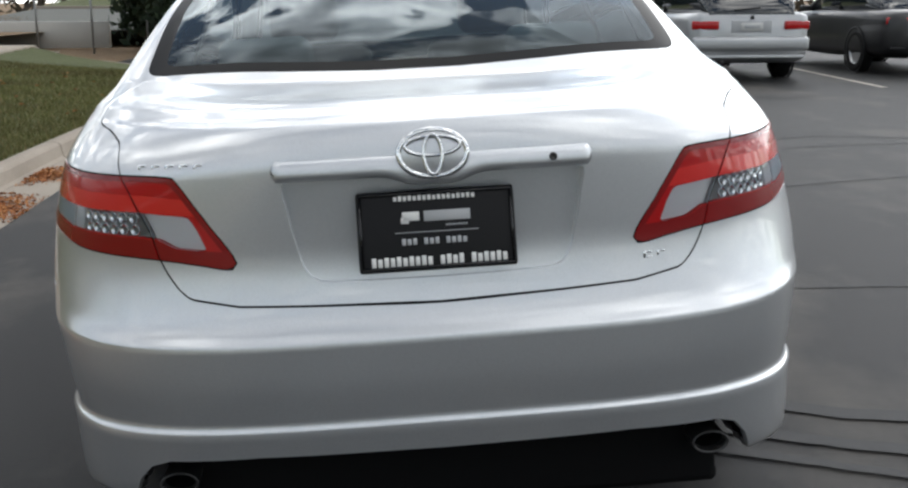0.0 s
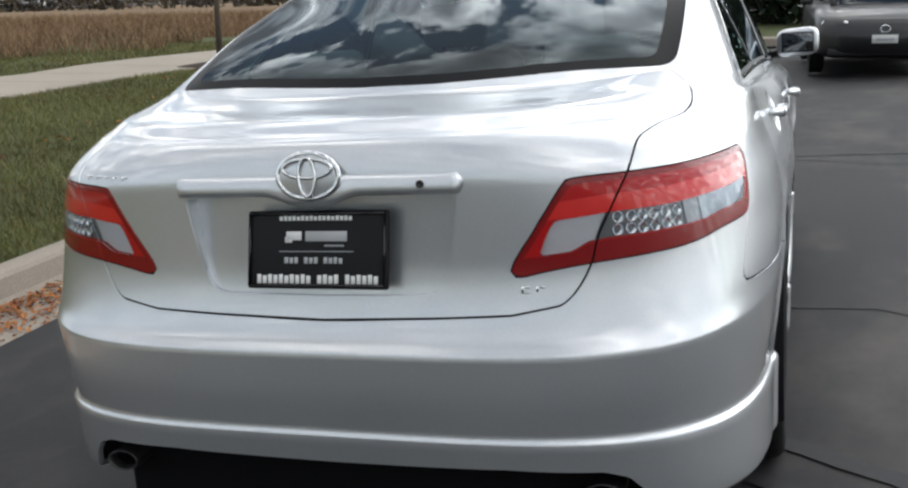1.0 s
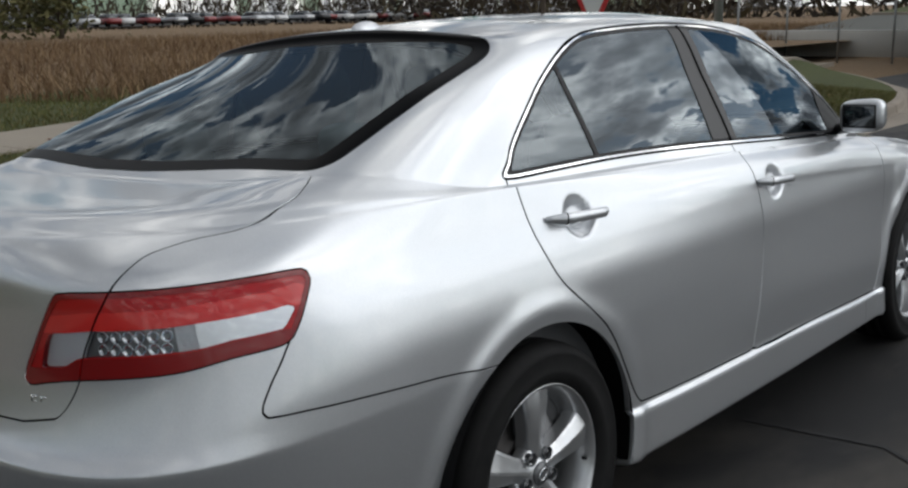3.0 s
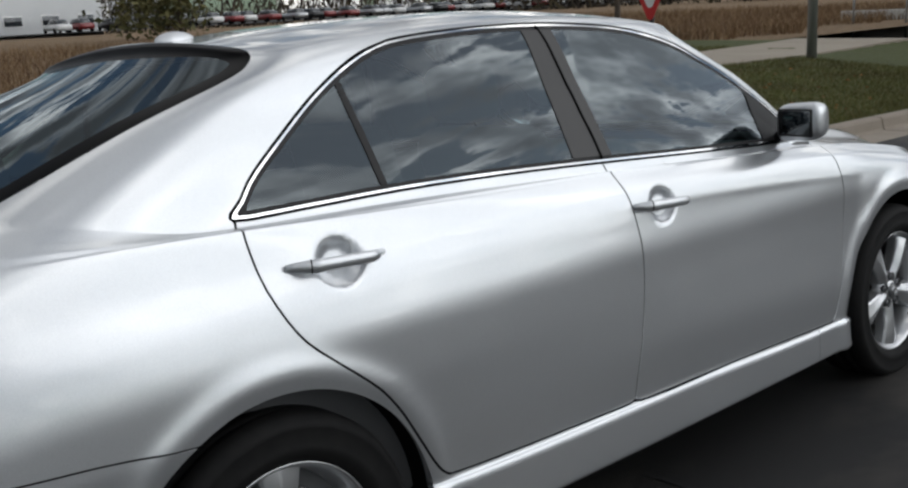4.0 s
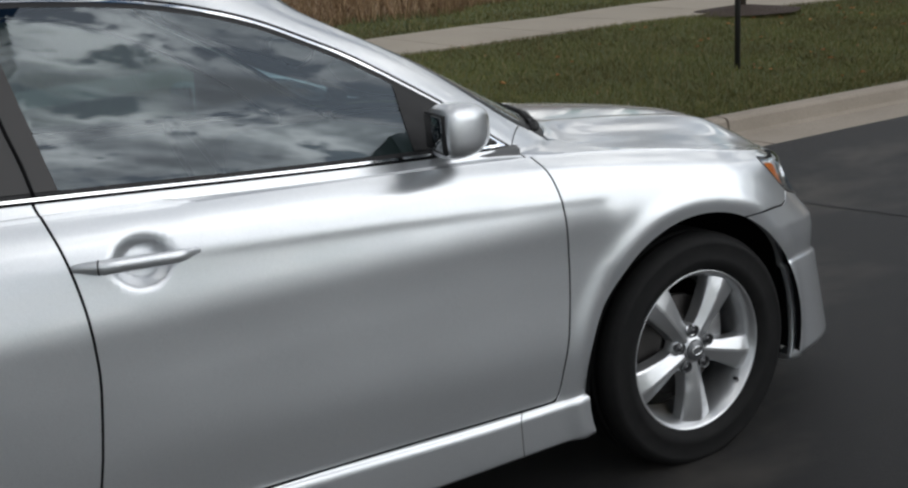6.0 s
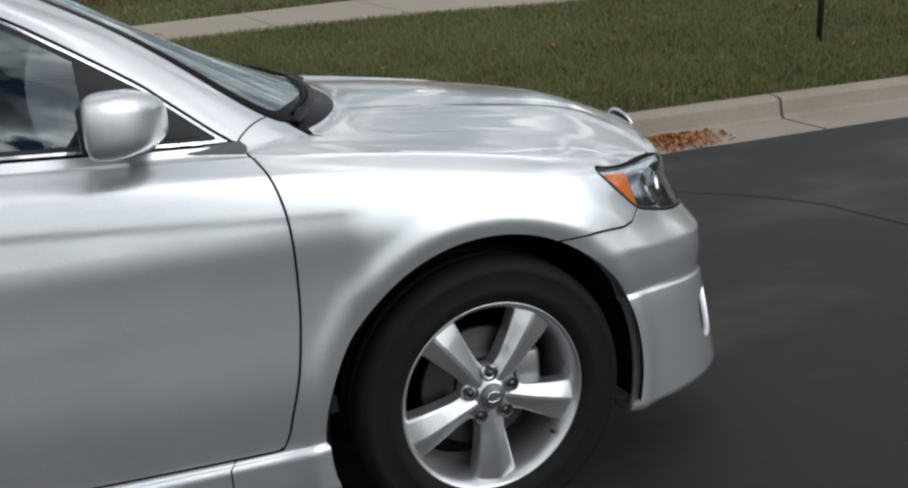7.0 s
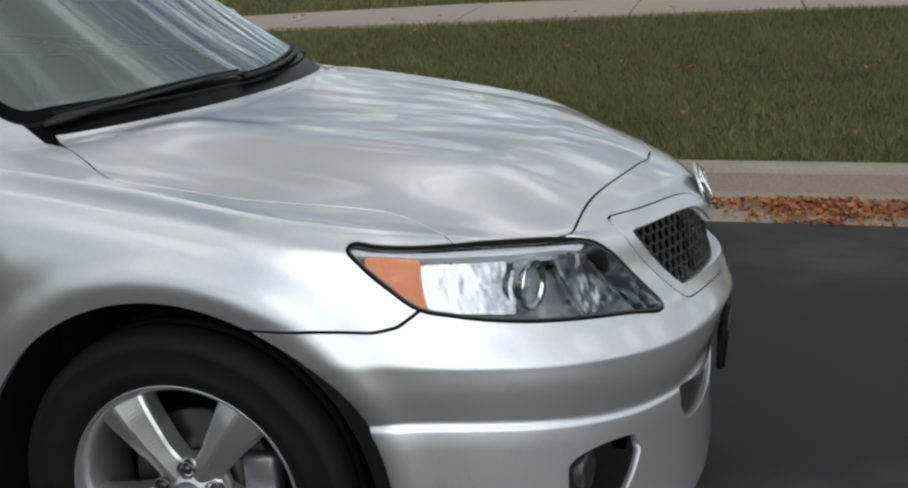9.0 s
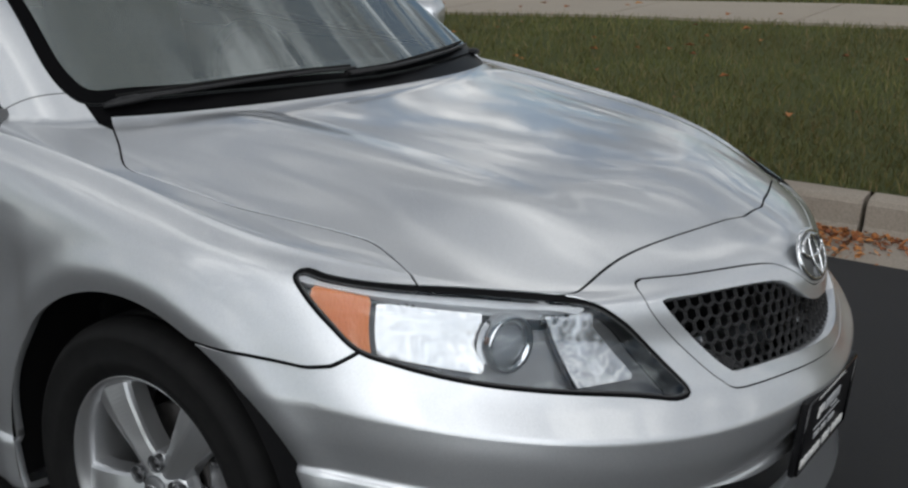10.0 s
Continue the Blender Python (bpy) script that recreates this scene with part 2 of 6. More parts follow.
def part(name, bm, mat, parent=None, label="", smooth=True):
    me = bpy.data.meshes.new(name)
    bmesh.ops.recalc_face_normals(bm, faces=bm.faces)
    bm.to_mesh(me)
    bm.free()
    if smooth:
        me.shade_smooth()
    if mat:
        me.materials.append(mat)
    ob = new(name, me)
    if parent:
        ob.parent = parent
    if label:
        tagged(ob, label)
    return ob


TILT = 2.763  # the car park falls towards the gutter, and the sedan leans with it


def road_z(x):
    """The asphalt's height: falls to the gutter, flattens out on the other side."""
    k = math.tan(radians(TILT))
    return k * min(x, 1.2) + (0.0 if x < 1.2 else k * 1.4 * (1 - math.exp(-(x - 1.2) / 1.4)) + 0.006 * (x - 1.2))


def kerb_x(y):
    """The kerb's back edge: nearly straight beside the car, easing away further on."""
    c = min(11.0, max(-8.0, y))
    return -3.039 - 0.053 * c + 0.005 * c * c - max(0.0, y - 11.0) ** 2 / 24.0


def walk_edges(y):
    """The walk's near and far edge: it bends away from the kerb and widens."""
    c = min(15.0, max(-6.0, y))
    near = -6.785 - 0.260 * c + 0.015 * c * c - 0.10 * max(0.0, y - 15.0)
    return near, near - 1.453 - 0.096 * min(14.0, max(-6.0, y))


def lawn_z(x, y):
    g = max(0.0, kerb_x(y) - x)
    span = kerb_x(y) - walk_edges(y)[0]
    return 0.022 + 0.269 * min(g / span, 1.0) + 0.006 * max(0.0, min(g, 12.0) - span) + 0.03 * noise.noise(Vector((x * 0.5, y * 0.4, 3.0))) * min(1.0, g)


def sweep(profile, ys, shift, z=0.0):
    """A strip: profile points (x, z) carried along y, pushed sideways by shift(y)."""
    verts, faces, n = [], [], len(profile)
    for y in ys:
        verts += [(px + shift(y), y, pz + z) for px, pz in profile]
    for i in range(len(ys) - 1):
        for j in range(n - 1):
            a = i * n + j
            faces.append((a, a + 1, a + n + 1, a + n))
    return verts, faces


def ground_all():
    ys = [-60 + 2 * i for i in range(30)] + [i * 0.5 for i in range(41)] + [21 + i for i in range(10)]
    # kerb with gutter, cast in lengths with open joints
    prof = [(0.622, -0.10), (0.622, 0.008), (0.40, 0.006), (0.175, 0.006), (0.155, 0.03), (0.135, 0.125), (0.115, 0.145), (0.09, 0.152), (0.0, 0.155), (-0.01, 0.14), (-0.01, -0.1)]
    kerb = new("kerb")
    tagged(kerb, kind="structure")
    y = -44.31
    while y < 19:
        y1 = y + 3.83
        st = [y + 0.012 + (3.83 - 0.024) * i / 6 for i in range(7)]
        v, f = sweep(prof, st, kerb_x, -0.132)
        n = len(prof)
        f = [tuple(reversed(q)) for q in f]
        f += [tuple(range(n)), tuple(reversed(range(6 * n, 7 * n)))]
        mesh_ob("kerb_length", v, f, M_CONCRETE, kerb)
        y = y1
    # lawn: one gently rising sheet with a soft relief
    gx = [0.0, 0.08, 0.25, 0.5] + [0.5 + 0.5 * i for i in range(1, 22)]
    rows_y = [-44 + 1.0 * i for i in range(30)] + [-14 + 0.5 * i for i in range(70)] + [21 + 1.0 * i for i in range(15)]
    verts, faces = [], []
    for yy in rows_y:
        x0 = kerb_x(yy)
        for g in gx:
            verts.append((x0 - 0.005 - g, yy, lawn_z(x0 - g, yy)))
    n = len(gx)
    for i in range(len(rows_y) - 1):
        for j in range(n - 1):
            a = i * n + j
            faces.append((a, a + n, a + n + 1, a + 1))
    tagged(mesh_ob("lawn", verts, faces, M_SOIL, smooth=True), kind="structure")
    # the walk, in slabs with tooled joints
    walk_ob = tagged(new("walk"), kind="structure")
    y = -30.0
    while y < 24.0:
        y1 = y + 1.5
        slab = []
        for yy in (y + 0.008, y1 - 0.008):
            for x in reversed(walk_edges(yy)):
                slab.append((x, yy, lawn_z(x, yy) + 0.02))
        low = [(x, yy, z - 0.10) for x, yy, z in slab]
        mesh_ob("slab", slab + low, [(0, 1, 3, 2), (1, 5, 7, 3), (0, 2, 6, 4), (0, 4, 5, 1), (2, 3, 7, 6)], M_WALK, walk_ob)
        y = y1


def plane_ob(name, x0, x1, y0, y1, z, mat):
    return tagged(mesh_ob(name, [(x0, y0, z), (x1, y0, z), (x1, y1, z), (x0, y1, z)], [(0, 1, 2, 3)], mat), kind="structure")


ground_all()
xs_road = [-2.75, -1.45, -0.5, 0.5, 1.2, 1.6, 2.0, 2.5, 3.0, 4.0, 6.0, 9.0, 15.0, 60.0]
ys_road = [-120.0] + [-20.0 + 2.0 * i for i in range(27)]
verts = [(x if k else kerb_x(y) + 0.60, y, road_z(x if k else kerb_x(y) + 0.60)) for y in ys_road for k, x in enumerate(xs_road)]
n = len(xs_road)
faces = [(i * n + j, i * n + j + 1, (i + 1) * n + j + 1, (i + 1) * n + j) for i in range(len(ys_road) - 1) for j in range(n - 1)]
tagged(mesh_ob("road", verts, faces, M_ASPHALT, smooth=True), kind="structure")
plane_ob("ground", -2500, 2500, -2500, 2500, -0.35, M_FIELD)
plane_ob("field", -104, -11.6, -300, 300, 0.27, M_FIELD)
plane_ob("far_lot", -135, -104, -100, 260, 0.60, M_ASPHALT)

# ---- the silver sedan: one lofted skin, cut into panels ----


def pchip(xs, ys, x):
    """Monotone cubic through the given stations."""
    xs, ys = np.asarray(xs, float), np.asarray(ys, float)
    h = np.diff(xs)
    d = np.diff(ys, axis=0) / (h[:, None] if ys.ndim > 1 else h)
    m = np.zeros_like(ys)
    if len(xs) > 2:
        a, b = d[:-1], d[1:]
        ok = a * b > 0
        m[1:-1] = np.where(ok, 2 * a * b / np.where(ok, a + b, 1), 0)
    m[0], m[-1] = d[0], d[-1]
    x = np.clip(np.asarray(x, float), xs[0], xs[-1])
    i = np.clip(np.searchsorted(xs, x) - 1, 0, len(xs) - 2)
    t = (x - xs[i]) / h[i]
    hh = h[i]
    if ys.ndim > 1:
        t, hh = t[:, None], hh[:, None]
    return (ys[i] * (1 + 2 * t) * (1 - t) ** 2 + m[i] * hh * t * (1 - t) ** 2 + ys[i + 1] * t * t * (3 - 2 * t) + m[i + 1] * hh * t * t * (t - 1))


NA, NS = 120, 240


def ring(width, zs, y0r, yr, nr, y0f, yf, nf):
    """Half outline from the tail's middle round the right side to the nose: superellipse ends, splined sides."""
    wy, wx = zip(*width)
    zy, zz = zip(*zs)
    p = np.linspace(0, 1, NA + 1)
    th = math.pi / 2 * p ** 1.3 / (p ** 1.3 + (1 - p) ** 1.3)
    c, s = np.sin(th), np.cos(th)
    wr, wf = float(pchip(wy, wx, [y0r])[0]), float(pchip(wy, wx, [y0f])[0])
    rear = np.stack([wr * c ** (2 / nr), y0r - (y0r - yr) * s ** (2 / nr)], 1)
    front = np.stack([wf * c ** (2 / nf), y0f + (yf - y0f) * s ** (2 / nf)], 1)[::-1]
    ys = np.linspace(y0r, y0f, NS + 1)[1:-1]
    side = np.stack([pchip(wy, wx, ys), ys], 1)
    xy = np.concatenate([rear, side, front])
    return np.column_stack([xy, pchip(zy, zz, xy[:, 1])])


def loft(rings, counts):
    """Carry the skin over the rings; a count below zero makes the next ring a crease."""
    out, seg, seg_n = [], [0], []
    groups = []
    for i, n in enumerate(counts):
        seg.append(i + 1)
        seg_n.append(abs(n))
        if n < 0 or i == len(counts) - 1:
            groups.append((seg, seg_n))
            seg, seg_n = [i + 1], []
    for seg, seg_n in groups:
        pts = np.stack([rings[i] for i in seg])
        step = np.linalg.norm(np.diff(pts, axis=0), axis=2).mean(1)
        at = np.concatenate([[0], np.cumsum(step)])
        vs = np.concatenate([np.linspace(at[k], at[k + 1], seg_n[k], endpoint=False) for k in range(len(seg_n))] + [[at[-1]]])
        grid = pchip(at, pts.reshape(len(seg), -1), vs).reshape(len(vs), -1, 3)
        out.append(grid if not out else grid[1:])
    return np.concatenate(out)


YS = (-2.5, -1.75, -0.9, 0.0, 0.95, 1.75, 2.33)


def zt(*z):
    return list(zip(YS, z))


def wt(a, b, c, d):
    """Half-widths at the rear axle, behind and ahead of the middle, and at the front axle."""
    return [(-1.5, a), (-0.6, b), (0.5, c), (1.3, d)]


B0 = ring(wt(.79, .82, .82, .795), zt(.28, .25, .21, .20, .19, .185, .16), -1.5, -2.38, 3.2, 1.5, 2.28, 2.5)
B1 = ring(wt(.873, .897, .893, .884), zt(.30, .235, .225, .21, .20, .195, .165), -1.5, -2.475, 4.1, 1.5, 2.345, 2.5)
B2 = ring(wt(.877, .903, .897, .888), zt(.45, .41, .36, .335, .30, .478, .385), -1.5, -2.50, 4.1, 1.5, 2.325, 2.25)
B3 = ring(wt(.865, .888, .884, .878), zt(.460, .423, .370, .345, .310, .488, .395), -1.5, -2.492, 4.1, 1.5, 2.315, 2.25)
B4 = ring(wt(.880, .899, .899, .893), zt(.55, .55, .50, .49, .48, .555, .465), -1.5, -2.500, 4.1, 1.5, 2.340, 2.12)
B5 = ring(wt(.891, .907, .906, .898), zt(.632, .66, .65, .64, .63, .60, .51), -1.5, -2.502, 4.1, 1.5, 2.345, 2.05)
B6 = ring(wt(.890, .909, .907, .899), zt(.660, .75, .76, .75, .74, .660, .560), -1.5, -2.470, 4.1, 1.5, 2.312, 1.88)
B7 = ring(wt(.874, .896, .892, .888), zt(.80, .86, .86, .85, .83, .725, .630), -1.5, -2.440, 4.1, 1.5, 2.280, 1.80)
B8 = ring(wt(.840, .875, .875, .862), zt(.97, .96, .95, .93, .892, .782, .705), -1.5, -2.442, 4.0, 1.5, 2.258, 1.78)
B9 = ring(wt(.814, .842, .845, .818), [(-2.5, 1.052), (-1.75, 1.050), (-.9, 1.018), (0, .978), (.95, .928), (1.3, .887), (1.75, .808), (2.04, .754), (2.2, .770)], -1.5, -2.410, 2.9, 1.5, 2.212, 1.82)
SILL = ring([(-1.45, .788), (-.6, .822), (.4, .828), (.8, .800)], [(-1.97, 1.106), (-1.88, 1.124), (-1.42, 1.046), (-.9, 1.032), (-.27, 1.002), (.87, .942), (1.05, .938), (1.28, .955)], -1.45, -1.97, 3.4, .8, 1.28, 2.1)
EDGE = ring([(-.85, .622), (-.3, .646), (.0, .640), (.3, .622)], [(-1.2, 1.384), (-.8, 1.412), (-.32, 1.420), (.1, 1.400), (.45, 1.362)], -.8, -1.20, 8.0, .05, .46, 5.0)
EDGE[:, 2] += np.where(EDGE[:, 1] > .05, .020, .036) * np.clip(1 - (EDGE[:, 0] / .61) ** 2, 0, 1)
mid_line = EDGE.copy()
mid_line[:, 0] = 0
mid_line[:, 1] = np.interp(EDGE[:, 1], (-1.19, .46), (-1.14, .42))
mid_line[:, 2] = pchip((-1.2, -.8, -.25, .15, .45), (1.424, 1.466, 1.482, 1.460, 1.396), mid_line[:, 1])


def between(a, b, f, rise=0.0, out=0.0):
    r = a * (1 - f) + b * f
    r[:, 2] += rise
    n = np.linalg.norm(r[:, :2], axis=1)
    r[:, 0] += out * r[:, 0] / np.maximum(n, 1e-6)
    return r


def crown(a, b, f, deck, hood):
    """Between hood or deck edge and cabin: domed in proportion to the gap."""
    r = a * (1 - f) + b * f
    gap = np.clip(np.linalg.norm((b - a)[:, :2], axis=1), 0, .8)
    r[:, 2] += gap * np.where(r[:, 1] > 0, hood * np.clip(1 - (np.abs(r[:, 0]) / .74) ** 4, 0, 1), deck)
    return r


H1 = crown(B9, SILL, .10, .006, .034)
H2 = crown(B9, SILL, .30, .030, .070)
H3 = crown(B9, SILL, .65, .010, .046)
G1 = between(SILL, EDGE, .5, .012, .006)
G1[:, 2] += np.clip((G1[:, 1] - .3) / .3, 0, 1) * np.interp(np.abs(G1[:, 0]), (0, .35, .60, .68), (-.062, -.045, .0, .012))
ROOF1 = between(EDGE, mid_line, .12, .012)
ROOF2 = between(EDGE, mid_line, .5, .018)
RINGS = [B0, B1, B2, B3, B4, B5, B6, B7, B8, B9, H1, H2, H3, SILL, G1, EDGE, ROOF1, ROOF2, mid_line]
SKIN = loft(RINGS, [4, -8, -2, 8, -6, 8, 10, 10, 8, 6, 10, 12, -8, 22, 22, 8, 14, 14])



def draw_back_nose(g):
    """The nose's middle stands back from its corners, most of all low down."""
    x, y, z = g[..., 0], g[..., 1], g[..., 2]
    mid = np.clip(1 - (x / .66) ** 2, 0, 1) ** 1.2
    low = np.interp(z, (.20, .36, .50, .70, .80), (.030, .020, .005, .0, .0))
    g[..., 1] -= mid * low * np.clip((y - 1.95) / .2, 0, 1)
    # the badge sits on a low prow
    g[..., 1] += np.exp(-(x / .17) ** 2) * np.interp(z, (.46, .56, .72, .80), (0, .022, .034, .012)) * np.clip((y - 1.9) / .2, 0, 1)
    return g


SKIN = draw_back_nose(SKIN)

# ---- panels: dents first, then cuts along seams ----
V_SILL = 100.0
NV, NU = SKIN.shape[:2]


def grid_normals(g):
    n = np.cross(np.gradient(g, axis=1), np.gradient(g, axis=0))
    n /= np.linalg.norm(n, axis=2, keepdims=True) + 1e-12
    n[:, (0, -1), 0] = 0
    n[-1, :, 0] = 0
    n[-1, :, 1] = 0
    n /= np.linalg.norm(n, axis=2, keepdims=True) + 1e-12
    return n


def smooth01(t):
    t = np.clip(t, 0, 1)
    return t * t * (3 - 2 * t)


def rounded(pts, k=4):
    """A closed curve through the points."""
    p = np.asarray(pts, float)
    out = []
    n = len(p)
    for i in range(n):
        a, b, c, d = p[i - 1], p[i], p[(i + 1) % n], p[(i + 2) % n]
        for t in np.arange(k) / k:
            out.append(0.5 * (2 * b + (c - a) * t + (2 * a - 5 * b + 4 * c - d) * t * t + (3 * b - a - 3 * c + d) * t ** 3))
    return np.array(out)


def poly_sd(q, poly):
    """Signed distance to a closed outline, negative inside."""
    best = np.full(len(q), 1e9)
    inside = np.zeros(len(q), bool)
    for a, b in zip(poly, np.roll(poly, -1, axis=0)):
        e = b - a
        w = q - a
        t = np.clip((w @ e) / max(e @ e, 1e-12), 0, 1)
        best = np.minimum(best, np.hypot(w[:, 0] - t * e[0], w[:, 1] - t * e[1]))
        cross = (a[1] > q[:, 1]) != (b[1] > q[:, 1])
        if abs(e[1]) > 1e-12:
            inside ^= cross & (q[:, 0] < a[0] + (q[:, 1] - a[1]) * e[0] / e[1])
    return np.where(inside, -best, best)


RECESS = rounded([(0, 0.948), (0.2, 0.947), (0.292, 0.944), (0.3, 0.925), (0.272, 0.785), (0.25, 0.752), (0.215, 0.743), (0, 0.739), (-0.215, 0.743), (-0.25, 0.752), (-0.272, 0.785), (-0.3, 0.925), (-0.292, 0.944), (-0.2, 0.947)], 2)
ARCHES = ((1.378, .314, .393), (-1.384, .322, .386))
HANDLES = ((-1.310, -1.062, .952, .940), (-.202, .042, .900, .888))


def shape_details(g):
    n = grid_normals(g)
    x, y, z = g[..., 0], g[..., 1], g[..., 2]
    q = np.stack([x.ravel(), z.ravel()], 1)
    push = np.zeros_like(x)
    # bowls behind the door grips
    for y0, y1, z0, z1 in HANDLES:
        cy, cz = (y0 + y1) / 2 + .01, (z0 + z1) / 2
        r = np.hypot((y - cy) / .060, (z - cz + .006) / .052)
        side = (x > .8) & (r < 1.3)
        push[side] -= (.018 * smooth01((1.10 - r) / .55))[side]
    # rolled lips round the wheel openings
    for cy, cz, cr in ARCHES:
        r = np.hypot(y - cy, z - cz)
        lip = (x > .7) & (z < .86)
        push[lip] += (.008 * np.exp(-((r - cr - .036) / .032) ** 2))[lip]
    # crease that runs along the front door and dies out on the wing
    line = np.interp(y, (-1.2, .07, .43, 1.07), (.950, .884, .858, .808))
    side = (x > .75) & (y > -1.1) & (y < 1.12)
    fade = smooth01((y + .7) / .9) * smooth01((1.12 - y) / .08)
    dz = z - line
    below = np.maximum(0, .004 - dz)
    push[side] -= (fade * (.085 * below * smooth01((.42 - below) / .38) + .0012 * smooth01(below / .020) * smooth01((.30 - below) / .28)))[side]
    # ridges on the hood that run from the cowl to the lamps
    row = np.arange(g.shape[0])[:, None] * np.ones((1, g.shape[1]))
    hood = (row > 58) & (row < V_SILL) & (y > .9)
    xr = np.interp(y, (1.1, 2.1), (.46, .34))
    push[hood] += (.015 * smooth01((x - xr + .05) / .10) * smooth01((xr + .22 - x) / .16) * smooth01((2.12 - y) / .35) * smooth01((y - 1.1) / .2))[hood]
    return g + push[..., None] * n


SKIN = shape_details(SKIN)
NORM = grid_normals(SKIN)
# lengths along the waist are taken on this plain outline
WAIST = ring(wt(.893, .896, .892, .885), zt(.80, .86, .86, .85, .83, .73, .63), -1.5, -2.455, 3.0, 1.5, 2.245, 1.98)
WAIST_ARC = np.concatenate([[0], np.cumsum(np.linalg.norm(np.diff(WAIST[:, :2], axis=0), axis=1))])
ARC = np.interp(np.arange(len(B7)), np.arange(len(B7)), WAIST_ARC[[int(((WAIST[:, :2] - q) ** 2).sum(1).argmin()) for q in B7[:, :2]]])
ARC = np.maximum.accumulate(np.convolve(np.pad(ARC, 4, 'reflect', reflect_type='odd'), np.ones(9) / 9, 'valid'))
# columns: place, normal, length along the waist, row
D = np.concatenate([SKIN, NORM, np.broadcast_to(ARC[None, :, None], (NV, NU, 1)), np.broadcast_to(np.arange(NV)[:, None, None], (NV, NU, 1))], axis=2).reshape(-1, 8)
ALL = [(i * NU + j, i * NU + j + 1, (i + 1) * NU + j + 1, (i + 1) * NU + j) for i in range(NV - 1) for j in range(NU - 1)]


def split(faces, field):
    """Cut faces along the zero line of a field: those below, those above."""
    global D
    val = field(D).tolist()
    low, high, made, cache = [], [], [], {}
    base = len(D)
    for f in faces:
        vs = [val[i] for i in f]
        if max(vs) <= 1e-7:
            low.append(f)
            continue
        if min(vs) >= -1e-7:
            high.append(f)
            continue
        a_part, b_part = [], []
        for k, i in enumerate(f):
            j = f[(k + 1) % len(f)]
            a, b = val[i], val[j]
            if a <= 0:
                a_part.append(i)
            if a >= 0:
                b_part.append(i)
            if a * b < 0:
                key = (min(i, j), max(i, j))
                if key not in cache:
                    t = a / (a - b)
                    cache[key] = base + len(made)
                    made.append(D[i] * (1 - t) + D[j] * t)
                a_part.append(cache[key])
                b_part.append(cache[key])
        if len(a_part) > 2:
            low.append(tuple(a_part))
        if len(b_part) > 2:
            high.append(tuple(b_part))
    if made:
        D = np.concatenate([D, np.array(made)])
    return low, high


def pick(faces, test):
    ok = test(D).tolist()
    yes = [f for f in faces if all(ok[i] for i in f)]
    no = [f for f in faces if not all(ok[i] for i in f)]
    return yes, no


SEAMS = []


def take(faces, field, where=None, g=.0030):
    """Lift a panel out of the faces: the panel, and what is left; the joint goes to the seams."""
    rest = []
    if where:
        faces, rest = pick(faces, where)
    inner, outer = split(faces, lambda d: field(d) + g)
    if g > 0:
        seam, outer = split(outer, lambda d: field(d) - g)
        SEAMS.extend(seam)
    return inner, outer + rest


def panel(name, faces, mat, parent=None, side="R", flange=.016, sink=0.0, label="", hollow=None, even=None):
    ids = np.unique(np.fromiter((i for f in faces for i in f), int))
    new_id = {int(o): k for k, o in enumerate(ids)}
    co, no = D[ids, :3] - sink * D[ids, 3:6], D[ids, 3:6].copy()
    fl = [tuple(new_id[i] for i in f) for f in faces]
    flip = np.array((-1, 1, 1))
    if side == "L":
        co, no, fl = co * flip, no * flip, [tuple(reversed(f)) for f in fl]
    elif side == "both":
        n, mid = len(co), np.abs(D[ids, 0]) < 1e-6
        co[mid, 0] = 0
        twin = {}
        extra = []
        for k in range(n):
            if mid[k]:
                twin[k] = k
            else:
                twin[k] = n + len(extra)
                extra.append(k)
        co, no = np.concatenate([co, co[extra] * flip]), np.concatenate([no, no[extra] * flip])
        fl = fl + [tuple(twin[i] for i in reversed(f)) for f in fl]
    if even:
        a, b = co[:, even[0]] - co[:, even[0]].mean(), co[:, even[1]] - co[:, even[1]].mean()
        terms = np.column_stack([np.ones_like(a), a, b] + ([a * a, a * b, b * b] if even[0] == 0 else []))
        no = terms @ np.linalg.lstsq(terms, no, rcond=None)[0]
    flat = co.copy()
    if hollow:
        co[:, 1] += hollow(co)
    if flange:
        seen = {}
        for f in fl:
            for k, i in enumerate(f):
                seen[(i, f[(k + 1) % len(f)])] = True
        rim = [(i, j) for i, j in seen if (j, i) not in seen]
        at = {}
        more_co, more_no = [], []
        for i, j in rim:
            out = np.cross(co[j] - co[i], no[i])
            out /= np.linalg.norm(out) + 1e-12
            for k in (i, j):
                if k not in at:
                    at[k] = len(co) + len(more_co)
                    more_co += [co[k], flat[k] if hollow else co[k] - flange * no[k]]
                    more_no += [-out, -out] if hollow else [out + .6 * no[k], out]
        if more_co:
            fl += [(at[j], at[i], at[i] + 1, at[j] + 1) for i, j in rim]
            co, no = np.concatenate([co, more_co]), np.concatenate([no, more_no])
    me = bpy.data.meshes.new(name)
    me.from_pydata(co.tolist(), [], fl)
    me.shade_smooth()
    no /= np.linalg.norm(no, axis=1, keepdims=True) + 1e-12
    me.normals_split_custom_set_from_vertices(no.tolist())
    me.materials.append(mat)
    ob = new(name, me)
    if parent:
        ob.parent = parent
    if label:
        tagged(ob, label)
    return ob


